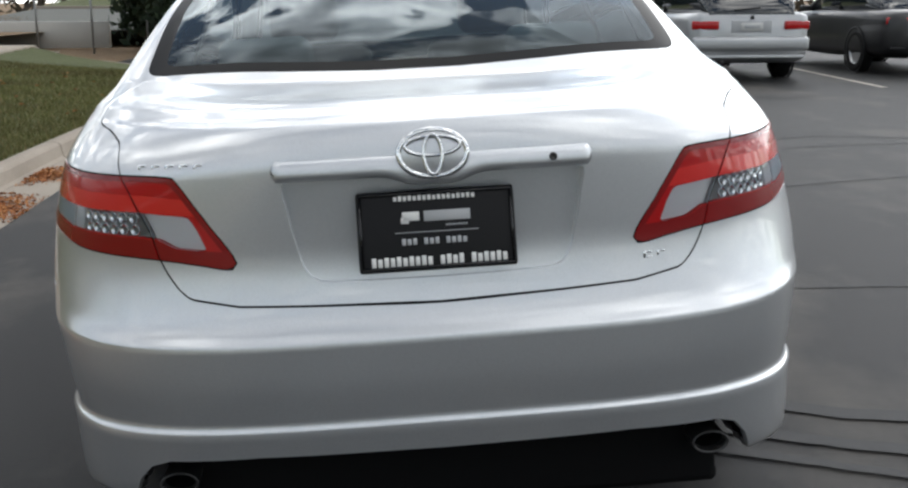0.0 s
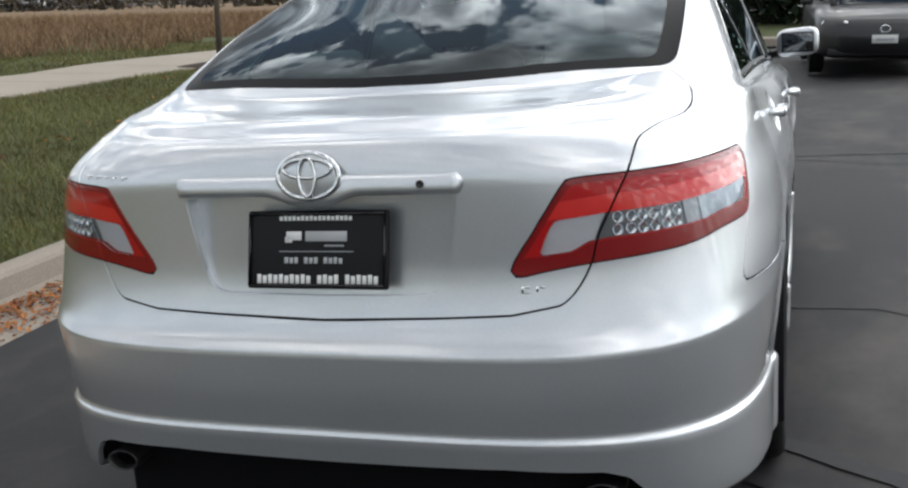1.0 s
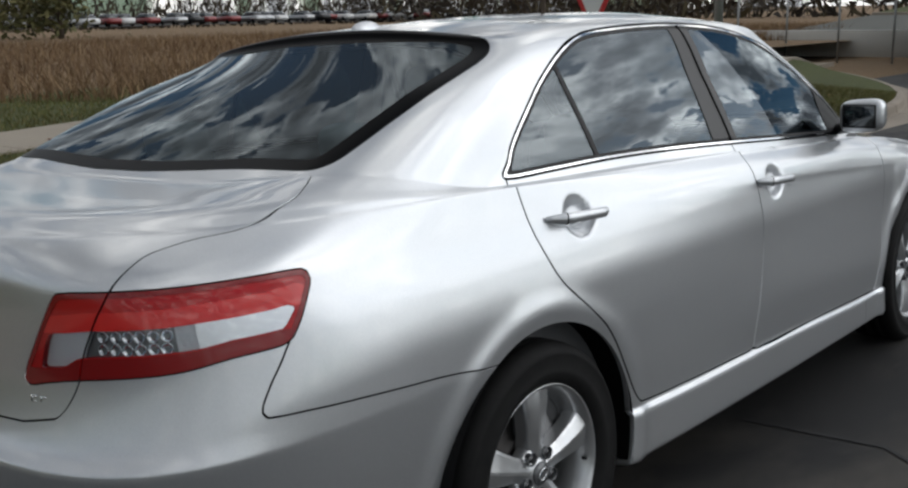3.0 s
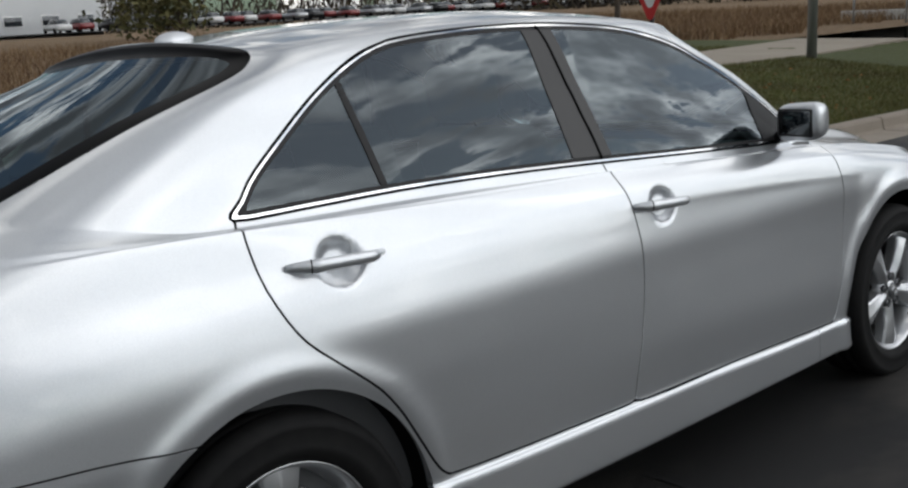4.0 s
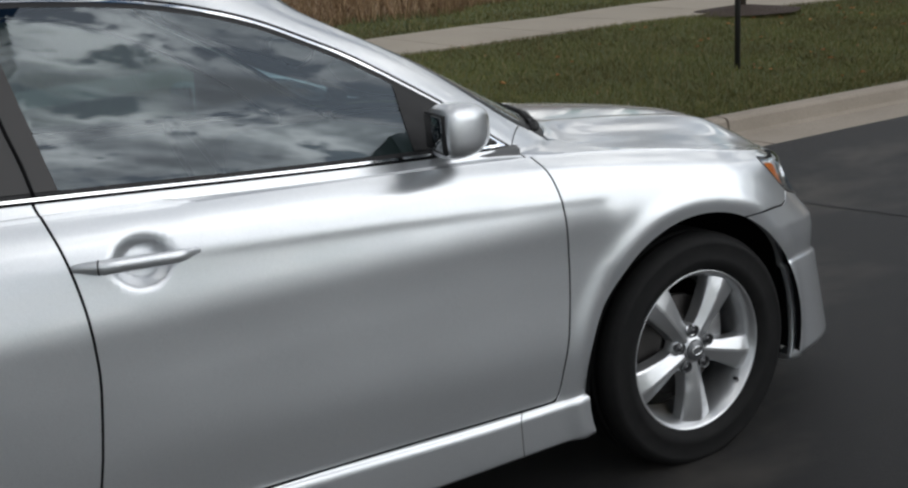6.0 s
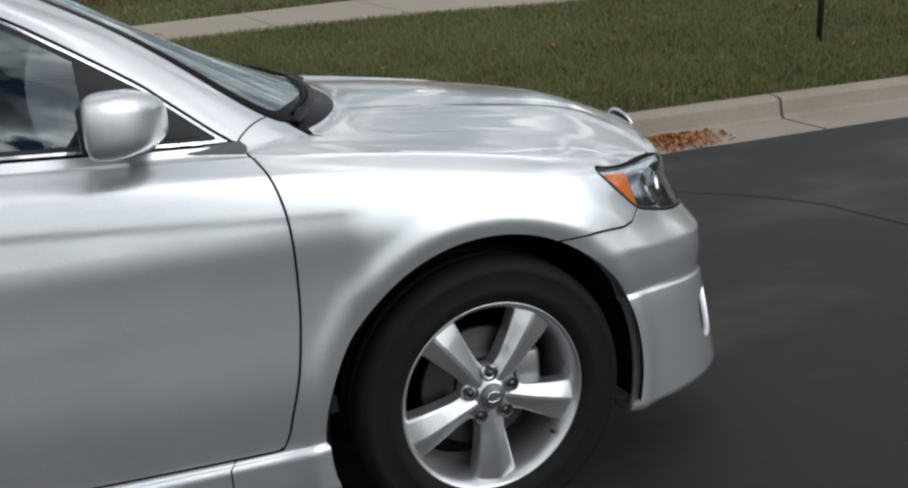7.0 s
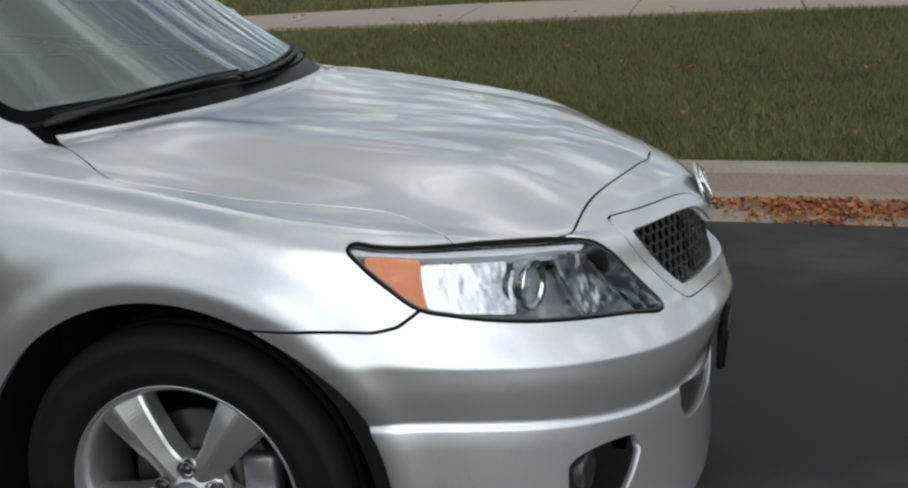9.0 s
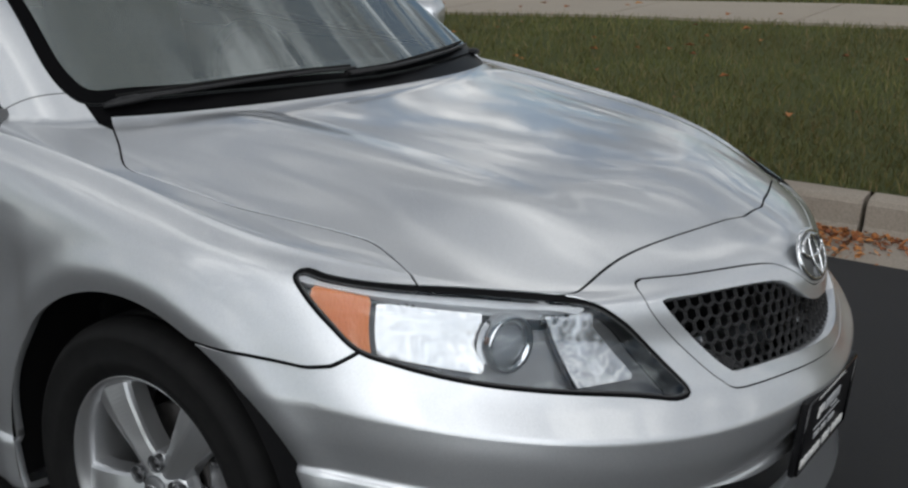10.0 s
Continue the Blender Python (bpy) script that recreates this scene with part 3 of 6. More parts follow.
def curve_field(axes, pts, k=3):
    poly = rounded(pts, k)
    return lambda d: poly_sd(d[:, axes], poly)


# wheel openings
for cy, cz, cr in ARCHES:
    _, ALL = take(ALL, lambda d: np.maximum(np.hypot(d[:, 1] - cy, d[:, 2] - cz) - cr, .5 - d[:, 0]), g=0)

in_cabin = lambda d: (d[:, 7] >= V_SILL - 30) & (d[:, 7] <= 158)
# side windows with their bright surround
DLO = [(-1.377, 1.058), (-1.198, 1.0555), (-.938, 1.056), (-.638, 1.047), (-.27, 1.027), (.135, 1.001), (.45, .982), (.70, .967), (.845, .960), (.872, .961), (.84, .985), (.741, 1.066), (.70, 1.098), (.522, 1.212), (.41, 1.270), (.305, 1.319), (.20, 1.353), (.096, 1.378), (-.01, 1.393), (-.116, 1.403), (-.25, 1.411), (-.39, 1.415), (-.55, 1.414), (-.69, 1.408), (-.806, 1.398), (-.889, 1.380), (-.975, 1.346), (-1.055, 1.304), (-1.136, 1.254), (-1.289, 1.149), (-1.345, 1.095)]
dlo = curve_field([1, 2], DLO)
glass_zone, ALL = take(ALL, dlo, lambda d: in_cabin(d) & (d[:, 0] > .5) & (d[:, 1] > -1.6) & (d[:, 1] < 1.0), g=.0034)
glass_zone, trim_zone = split(glass_zone, lambda d: dlo(d) + .0085)
glass_zone, rubber_zone = split(glass_zone, lambda d: dlo(d) + .0185)
pillar_mid = lambda d: d[:, 1] - np.interp(d[:, 2], (1.0, 1.4), (-.226, -.304))
post = lambda d: np.maximum(np.interp(d[:, 2], (1.0, 1.4), (-.344, -.370)) - d[:, 1], d[:, 1] - np.interp(d[:, 2], (1.0, 1.4), (-.181, -.257)))
post_zone, glass_zone = split(glass_zone, post)
post_gap = lambda d: np.abs(pillar_mid(d)) - .003
gap_zone, post_zone = split(post_zone, post_gap)
post_rear, post_front = pick(post_zone, lambda d: pillar_mid(d) <= 0)
bar_mid = lambda d: d[:, 1] - np.interp(d[:, 2], (1.05, 1.31), (-.980, -1.003))
bar_field = lambda d: np.abs(bar_mid(d)) - .0095
bar_zone, glass_zone = split(glass_zone, bar_field)
sail_zone, glass_zone = split(glass_zone, lambda d: np.interp(d[:, 2], (.97, 1.14), (.602, .594)) - d[:, 1])
quarter_glass, glass_zone = pick(glass_zone, lambda d: bar_mid(d) < 0)
rear_glass_side, front_glass_side = pick(glass_zone, lambda d: d[:, 1] < -.2)

SEAMS.extend(gap_zone)

# rear window and windscreen
BACK = [(0, -1.932), (.25, -1.918), (.42, -1.895), (.56, -1.880), (.625, -1.862), (.652, -1.82), (.658, -1.76), (.655, -1.60), (.645, -1.42), (.626, -1.245), (.602, -1.185), (.572, -1.162), (.50, -1.158), (.30, -1.172), (0, -1.18), (-.4, -1.17), (-.6, -1.55), (-.4, -1.89)]
back = curve_field([0, 1], BACK)
back_zone, ALL = take(ALL, back, lambda d: (d[:, 7] >= V_SILL - 4) & (d[:, 1] < -1.0) & (d[:, 7] < 170), g=.0015)
back_glass, back_band = split(back_zone, lambda d: back(d) + .045)
FRONT_SCREEN = [(0, 1.212), (.30, 1.178), (.50, 1.118), (.62, 1.056), (.674, 1.018), (.692, .975), (.690, .90), (.662, .775), (.620, .57), (.588, .395), (.562, .362), (.45, .375), (.25, .405), (0, .42), (-.3, .40), (-.5, .8), (-.3, 1.15)]
screen = curve_field([0, 1], FRONT_SCREEN)
screen_zone, ALL = take(ALL, screen, lambda d: (d[:, 7] >= V_SILL - 6) & (d[:, 1] > .2), g=.0015)
screen_glass, screen_band = split(screen_zone, lambda d: screen(d) + .028)

# tail lamps, in two halves parted by the trunk joint
def trunk_edge(d):
    t = -d[:, 1] - d[:, 2]
    xb = pchip((.60, .731, .80, .90, .984, 1.06, 1.10, 1.15, 1.21, 1.263, 1.369, 1.475, 1.554, 1.595, 1.68, 1.723, 1.76, 2.0), (.60, .640, .675, .708, .716, .708, .695, .672, .650, .634, .626, .594, .565, .556, .519, .484, .460, .460), t)
    zb = np.interp(np.abs(d[:, 0]), (0, .25, .40, .5), (.691, .698, .704, .722))
    return np.maximum(d[:, 0] - xb, zb - d[:, 2])


TAIL = [(.400, .782), (.412, .815), (.473, .894), (.524, .952), (.548, .966), (.643, .9695), (.750, .971), (.870, .9735), (.982, .974), (1.004, .967), (1.009, .950), (1.000, .932), (.966, .877), (.940, .845), (.90, .838), (.831, .832), (.768, .820), (.713, .813), (.56, .801), (.46, .786), (.422, .778)]
tail = curve_field([6, 2], TAIL)
tail_zone, ALL = take(ALL, tail, lambda d: (d[:, 1] < -1.8) & (d[:, 2] > .6) & (d[:, 7] < V_SILL - 20), g=.0017)
tail_in, tail_out = take(tail_zone, trunk_edge, g=.002)
WHITE = np.array([(.455, .816), (.479, .865), (.496, .886), (.598, .897), (.729, .900), (.797, .904), (.918, .909), (.972, .915), (.952, .89), (.936, .871), (.838, .866), (.776, .856), (.678, .851), (.588, .847), (.551, .841), (.519, .823)])
lens_white = lambda d: poly_sd(d[:, [6, 2]], WHITE)

# trunk lid
trunk, ALL = take(ALL, trunk_edge, lambda d: (d[:, 1] < -1.6) & (d[:, 7] < V_SILL + 1) & (d[:, 7] > 15), g=.0022)
plate_zone, trunk = split(trunk, lambda d: np.maximum(poly_sd(d[:, [0, 2]], RECESS), d[:, 1] + 2.2))
# rear bumper
RB = [(-.3, .690), (0, .690), (.224, .697), (.397, .704), (.472, .727), (.512, .766), (.56, .81), (.76, .83), (.940, .845), (.898, .775), (.882, .739), (.882, .722), (.893, .712), (.92, .7105), (.971, .709), (1.086, .702), (1.30, .685), (1.50, .66), (1.50, .1), (-.3, .1)]
rear_bumper, ALL = take(ALL, lambda d: poly_sd(d[:, [6, 2]], np.array(RB)), lambda d: d[:, 1] < -1.55, g=.0022)
# notch under the rear bumper for the tail pipes
notch = lambda d: d[:, 2] - np.interp(d[:, 0], (0, .38, .57, .615, .65, .68), (.392, .396, .388, .372, .33, .20))
_, rear_bumper = split(rear_bumper, notch)

# headlamps
HEAD = [(4.780, .788), (4.784, .797), (4.80, .797), (4.83, .790), (4.885, .783), (4.960, .776), (5.056, .767), (5.160, .756), (5.245, .747), (5.290, .738), (5.330, .712), (5.372, .675), (5.422, .624), (5.458, .586), (5.452, .577), (5.421, .577), (5.375, .587), (5.296, .602), (5.200, .616), (5.099, .632), (5.010, .650), (4.945, .667), (4.888, .685), (4.844, .724), (4.800, .768)]
head = curve_field([6, 2], HEAD)
head_zone, ALL = take(ALL, head, lambda d: (d[:, 1] > 1.5) & (d[:, 2] > .45) & (d[:, 7] < V_SILL - 25))
# hood
HOOD = [(0, 1.224), (.112, 1.214), (.30, 1.190), (.43, 1.160), (.55, 1.105), (.635, 1.052), (.650, 1.046), (.678, 1.090), (.722, 1.165), (.760, 1.222), (.772, 1.258), (.765, 1.31), (.752, 1.40), (.738, 1.50), (.708, 1.61), (.682, 1.69), (.668, 1.74), (.674, 1.79), (.690, 1.845), (.694, 1.872), (.649, 1.917), (.577, 1.982), (.515, 2.036), (.480, 2.046), (.422, 2.054), (.347, 2.070), (.207, 2.112), (.10, 2.138), (0, 2.152), (-.3, 2.10), (-.6, 1.7), (-.3, 1.20)]
hood_f = curve_field([0, 1], HOOD)
hood_panel, ALL = take(ALL, hood_f, lambda d: (d[:, 7] > 44) & (d[:, 7] < V_SILL + 2) & (d[:, 1] > .95) & (d[:, 2] > .70), g=.0022)
# black scuttle between windscreen and hood
scuttle, ALL = pick(ALL, lambda d: (d[:, 1] > .98) & (d[:, 0] < .69) & (hood_f(d) < .05) & (d[:, 7] > 84) & (d[:, 7] < 112))
# front bumper
FB = [(6.3, .90), (5.838, .90), (5.623, .87), (5.465, .82), (5.36, .785), (5.28, .77), (5.15, .72), (4.905, .69), (4.868, .673), (4.84, .661), (4.80, .656), (4.745, .6615), (4.69, .666), (4.62, .666), (4.50, .668), (4.50, .1), (6.3, .1)]
front_bumper, ALL = take(ALL, lambda d: poly_sd(d[:, [6, 2]], np.array(FB)), lambda d: d[:, 1] > 1.4)
GRILLE = [(0, .664), (.045, .669), (.080, .690), (.112, .714), (.145, .723), (.22, .727), (.315, .729), (.375, .731), (.393, .727), (.374, .692), (.346, .653), (.318, .617), (.298, .598), (.280, .591), (.18, .588), (.08, .587), (0, .587), (-.1, .587), (-.3, .61), (-.38, .72), (-.2, .725), (-.05, .675)]
grille_f = lambda d: poly_sd(d[:, [0, 2]], rounded(GRILLE, 2))
_, front_bumper = split(front_bumper, grille_f)
surround, front_bumper = take(front_bumper, lambda d: grille_f(d) - .027, lambda d: (d[:, 1] > 1.9) & (d[:, 2] < .80), g=.0014)
fog_f = curve_field([6, 2], [(5.105, .370), (5.15, .384), (5.22, .388), (5.29, .382), (5.33, .372), (5.312, .335), (5.275, .292), (5.22, .268), (5.15, .258), (5.105, .278), (5.094, .33)], 2)
_, front_bumper = split(front_bumper, fog_f)
low_f = lambda d: poly_sd(d[:, [0, 2]], rounded([(0, .375), (.20, .380), (.32, .395), (.39, .405), (.405, .39), (.395, .345), (.36, .325), (.25, .315), (0, .31), (-.25, .315), (-.44, .34), (-.42, .41), (-.2, .38)], 2))
_, front_bumper = split(front_bumper, low_f)

# doors
RD = [(-1.31, 1.085), (-1.366, 1.062), (-1.376, 1.04), (-1.374, .99), (-1.362, .918), (-1.336, .853), (-1.300, .798), (-1.248, .750), (-1.192, .703), (-1.132, .650), (-1.083, .590), (-1.046, .530), (-1.012, .471), (-.985, .425), (-.955, .393), (-.91, .381), (-.70, .372), (-.40, .361), (-.258, .356), (-.238, .372), (-.232, .42), (-.212, .517), (-.192, .655), (-.189, .72), (-.192, .80), (-.201, .87), (-.217, .945), (-.240, 1.02), (-.262, 1.07), (-.8, 1.10)]
FD = [(-.262, 1.06), (-.240, 1.02), (-.217, .945), (-.201, .87), (-.192, .80), (-.189, .72), (-.192, .655), (-.212, .517), (-.232, .42), (-.238, .372), (-.215, .352), (.10, .342), (.50, .330), (.85, .315), (.893, .325), (.912, .391), (.934, .480), (.949, .593), (.951, .70), (.946, .79), (.936, .850), (.918, .905), (.888, .948), (.872, .964), (.80, 1.01), (.3, 1.05), (-.2, 1.06)]
low_side = lambda d: (d[:, 0] > .6) & (d[:, 7] < V_SILL + 3) & (d[:, 7] > 11) & (np.abs(d[:, 1]) < 1.5)
rear_door, ALL = take(ALL, curve_field([1, 2], RD, 2), low_side)
front_door, ALL = take(ALL, curve_field([1, 2], FD, 2), low_side)

# wings ahead of the doors, sills below them; the shell is what is left
wing, ALL = take(ALL, lambda d: .868 + (.795 - d[:, 0]) * .98 - d[:, 1], lambda d: (d[:, 1] > .5) & (d[:, 7] < 130), g=.0018)
cowl, wing = split(wing, lambda d: np.maximum(np.maximum(hood_f(d) - .035, d[:, 0] - .65), d[:, 1] - 1.3))
skirt, ALL = pick(ALL, lambda d: (d[:, 7] <= 14) & (np.abs(d[:, 1]) < 1.1))
skirt_front, wing = pick(wing, lambda d: (d[:, 7] <= 14) & (d[:, 1] < 1.2))

# ---- the sedan's parts ----
sedan = tagged(new("sedan"), "silver four-door sedan with metallic paint, parked by the kerb", "car")
sedan.matrix_basis = pose(0, 0, 0, 0, -TILT, 0)


def surface_at(axes, target, lo=0, hi=NV, keep=None):
    """The skin's point and normal nearest to a target in the given columns."""
    base = D[:NV * NU]
    ok = (base[:, 7] >= lo) & (base[:, 7] <= hi)
    if keep is not None:
        ok &= keep(base)
    d2 = ((base[:, axes] - np.array(target)) ** 2).sum(1)
    d2[~ok] = 1e9
    near = np.argsort(d2)[:4]
    w = 1 / (np.sqrt(d2[near]) + 1e-4)
    w /= w.sum()
    row = (base[near] * w[:, None]).sum(0)
    return Vector(row[:3]), Vector(row[3:6]).normalized()


def lathe(profile, seg, m=None, close=False):
    """Turn (radius, height) points round the x axis."""
    bm = bmesh.new()
    rings_v = []
    for r, h in profile:
        rings_v.append([bm.verts.new((h, r * math.cos(2 * math.pi * k / seg), r * math.sin(2 * math.pi * k / seg))) for k in range(seg)] if r > 1e-6 else [bm.verts.new((h, 0, 0))])
    pairs = list(zip(rings_v, rings_v[1:])) + ([(rings_v[-1], rings_v[0])] if close else [])
    for a, b in pairs:
        for k in range(seg):
            n = (k + 1) % seg
            if len(a) == 1 and len(b) == 1:
                continue
            if len(a) == 1:
                bm.faces.new((a[0], b[n], b[k]))
            elif len(b) == 1:
                bm.faces.new((a[k], a[n], b[0]))
            else:
                bm.faces.new((a[k], a[n], b[n], b[k]))
    if m is not None:
        bm.transform(m)
    return bm


def block(x0, x1, y0, y1, z0, z1, r=0.01, seg=2, m=None):
    """A box with rounded edges."""
    bm = bmesh.new()
    bmesh.ops.create_cube(bm, size=1)
    for v in bm.verts:
        v.co = Vector(((x0 + x1) / 2 + v.co.x * (x1 - x0), (y0 + y1) / 2 + v.co.y * (y1 - y0), (z0 + z1) / 2 + v.co.z * (z1 - z0)))
    if r > 0:
        bmesh.ops.bevel(bm, geom=list(bm.edges), offset=r, segments=seg, profile=0.5, affect='EDGES')
    if m is not None:
        bm.transform(m)
    return bm


def tube(points, radius, seg=8, flat=1.0, axis=None):
    """A rod along points; radius may vary; flat squashes it along the normal given by axis."""
    bm = bmesh.new()
    pts = [Vector(p) for p in points]
    rad = radius if isinstance(radius, (list, tuple)) else [radius] * len(pts)
    prev = None
    first = None
    for i, p in enumerate(pts):
        t = (pts[min(i + 1, len(pts) - 1)] - pts[max(i - 1, 0)]).normalized()
        up = Vector(axis) if axis else (Vector((0, 0, 1)) if abs(t.z) < .9 else Vector((1, 0, 0)))
        s = t.cross(up).normalized()
        u = s.cross(t).normalized()
        ringv = [bm.verts.new(p + rad[i] * (math.cos(a) * s + flat * math.sin(a) * u)) for a in (2 * math.pi * k / seg for k in range(seg))]
        if prev:
            for k in range(seg):
                bm.faces.new((prev[k], prev[(k + 1) % seg], ringv[(k + 1) % seg], ringv[k]))
        else:
            first = ringv
        prev = ringv
    bm.faces.new(list(reversed(first)))
    bm.faces.new(prev)
    return bm


def oval_ring(m, w, h, r, seg=48, tubeseg=8):
    """A rod bent into an oval in the local x-z plane."""
    bm = bmesh.new()
    loops = []
    for k in range(seg):
        a = 2 * math.pi * k / seg
        c = Vector((w / 2 * math.cos(a), 0, h / 2 * math.sin(a)))
        out = Vector((h * math.cos(a), 0, w * math.sin(a))).normalized()
        loops.append([bm.verts.new(c + r * math.cos(b) * out + Vector((0, -.7 * r * math.sin(b), 0))) for b in (2 * math.pi * j / tubeseg for j in range(tubeseg))])
    for k in range(seg):
        p, q = loops[k], loops[(k + 1) % seg]
        for j in range(tubeseg):
            bm.faces.new((p[j], q[j], q[(j + 1) % tubeseg], p[(j + 1) % tubeseg]))
    bm.transform(m)
    return bm


# body panels
shell_label = ""
panel("body_shell", ALL, M_SILVER, sedan, "both")
panel("joint_seal", SEAMS, M_GAP, sedan, "both", flange=0, sink=.0025)
trunk_lid = panel("trunk_lid", trunk, M_SILVER, sedan, "both")
panel("plate_hollow", plate_zone, M_SILVER, trunk_lid, "both", hollow=lambda c: .012 + .034 * smooth01((c[:, 2] - .74) / .20))


def garnish():
    """The grip bar above the plate, swelling down under the emblem, with rounded ends."""
    bm = bmesh.new()
    base = D[:NV * NU]
    ok = base[(base[:, 1] < -2.2) & (base[:, 2] > .90) & (base[:, 2] < 1.0) & (base[:, 0] < .36) & (base[:, 7] < 80)]
    fit_y = np.polyfit(ok[:, 0] ** 2, ok[:, 1], 2)
    prev = None
    for k in range(61):
        x = -.318 + .636 * k / 60
        e = min(1.0, (.318 - abs(x)) / .014)
        e = math.sqrt(max(0.0, 1 - (1 - e) ** 2))
        lower = .948 - .020 * math.exp(-(x / .075) ** 4)
        z0, z1 = .968 - (.968 - lower) * (.35 + .65 * e), .968 + .021 * (.35 + .65 * e)
        y = float(np.polyval(fit_y, x * x))
        row = [(y + .02, z0), (y - .010 * e, z0), (y - .017 * e, z0 + .004), (y - .019 * e, z0 + .012), (y - .016 * e, z1 - .010), (y - .008 * e, z1 - .002), (y + .004, z1), (y + .02, z1)]
        row = [bm.verts.new((x, a, b)) for a, b in row]
        if prev:
            for j in range(len(row) - 1):
                bm.faces.new((prev[j], prev[j + 1], row[j + 1], row[j]))
        else:
            bm.faces.new(row)
        prev = row
    bm.faces.new(prev)
    return bm


part("trunk_garnish", garnish(), M_SILVER, trunk_lid)
panel("rear_bumper", rear_bumper, M_SILVER, sedan, "both", flange=.014)
panel("front_bumper", front_bumper, M_SILVER, sedan, "both", flange=.016)
panel("hood", hood_panel, M_SILVER, sedan, "both")
panel("grille_surround", surround, M_SILVER, sedan, "both", flange=.03)
panel("rear_window", back_glass, M_BACKGLASS, sedan, "both", flange=0, even=(0, 1))
panel("window_band", back_band, M_FRIT, sedan, "both", flange=0)
panel("windscreen", screen_glass, M_SCREEN, sedan, "both", flange=0, even=(0, 1))
panel("windscreen_band", screen_band, M_FRIT, sedan, "both", flange=0)
for side in "RL":
    panel("cowl_panel", cowl + scuttle, M_FRIT, sedan, side, sink=.004)
    rd = panel("rear_door", rear_door, M_SILVER, sedan, side)
    fd = panel("front_door", front_door, M_SILVER, sedan, side)
    panel("front_wing", wing, M_SILVER, sedan, side)
    panel("side_skirt", skirt + skirt_front, M_SILVER, sedan, side)
    panel("window_trim", trim_zone, M_CHROME, sedan, side, flange=.004, label="bright chrome window trim")
    panel("window_rubber", rubber_zone, M_BLACK, sedan, side, flange=.004, sink=.003)
    panel("pillar_cover", post_rear, M_POST, rd, side, flange=.004)
    panel("pillar_cover", post_front, M_POST, fd, side, flange=.004)
    seam = []
    for k in range(13):
        z = 1.035 + .370 * k / 12
        p, n = surface_at([1, 2], (-.226 - .078 * (z - 1.0) / .4, z), 0, NV, lambda d: d[:, 0] > .5)
        seam.append(((1 if side == "R" else -1) * (p.x + .0005), p.y, p.z))
    part("door_seal", tube(seam, .0035, 8), M_GAP, fd)
    panel("window_bar", bar_zone, M_BLACK, rd, side, flange=.004)
    panel("mirror_base", sail_zone, M_BLACK, fd, side, flange=.004)
    panel("quarter_window", quarter_glass, M_GLASS, rd, side, flange=0, sink=.0025, even=(1, 2))
    panel("side_window", rear_glass_side, M_GLASS, rd, side, flange=0, sink=.0025, even=(1, 2))
    panel("side_window", front_glass_side, M_GLASS, fd, side, flange=0, sink=.0025, even=(1, 2))
    s = 1 if side == "R" else -1

    # grips
    for door, (y0, y1, z0, z1) in ((rd, HANDLES[0]), (fd, HANDLES[1])):
        pts, rad = [], []
        p0, _ = surface_at([1, 2], (y0, z0), 20, 90, lambda d: d[:, 0] > .7)
        p1, _ = surface_at([1, 2], (y1, z1), 20, 90, lambda d: d[:, 0] > .7)
        for k in range(15):
            f = k / 14
            p = p0.lerp(p1, f)
            lift = .004 + .030 * smooth01(np.array(min(f, 1 - f) / .22)).item()
            pts.append((s * (p.x + lift), p.y, p.z))
            rad.append(.0155 * min(1.0, .45 + 3.2 * min(f, 1 - f)) * (1 - .18 * f))
        grip = part("door_handle", tube(pts, rad, 14, .75, (1, 0, 0)), M_SILVER, door)
        q = [Vector(pts[2]).lerp(Vector(pts[3]), f) for f in (.45, .58)]
        part("lock_cover_joint", tube(q, [rad[3] * 1.01] * 2, 14, .78, (1, 0, 0)), M_GAP, grip)

    # wing mirror
    bm = bmesh.new()
    bmesh.ops.create_uvsphere(bm, u_segments=40, v_segments=24, radius=1.0)
    for v in bm.verts:
        c = Vector([math.copysign(abs(q) ** .5, q) for q in v.co])
        face_in = .55 if c.y < 0 else 1.0
        taper = 1 - .30 * max(0, c.y) ** 1.5
        v.co = Vector((s * (.918 + .090 * c.x * taper), .640 + .088 * c.y * face_in - .024 * c.x, 1.041 + .062 * c.z * taper + .006 * c.x))
    shellm = part("wing_mirror", bm, M_SILVER, fd)
    part("mirror_glass", block(-.064, .064, -.002, .002, -.038, .038, .0018, 1, pose(s * .918, .5885, 1.043, 0, 0, s * -14)), M_MIRROR, shellm, "mirror glass")
    part("mirror_rim", block(-.070, .070, -.003, .006, -.044, .044, .004, 2, pose(s * .918, .5925, 1.042, 0, 0, s * -14)), M_BLACK, shellm)
    part("mirror_foot", tube([(s * .80, .70, .985), (s * .85, .685, .992), (s * .885, .668, 1.0)], [.026, .024, .026], 12, .8), M_BLACK, shellm)

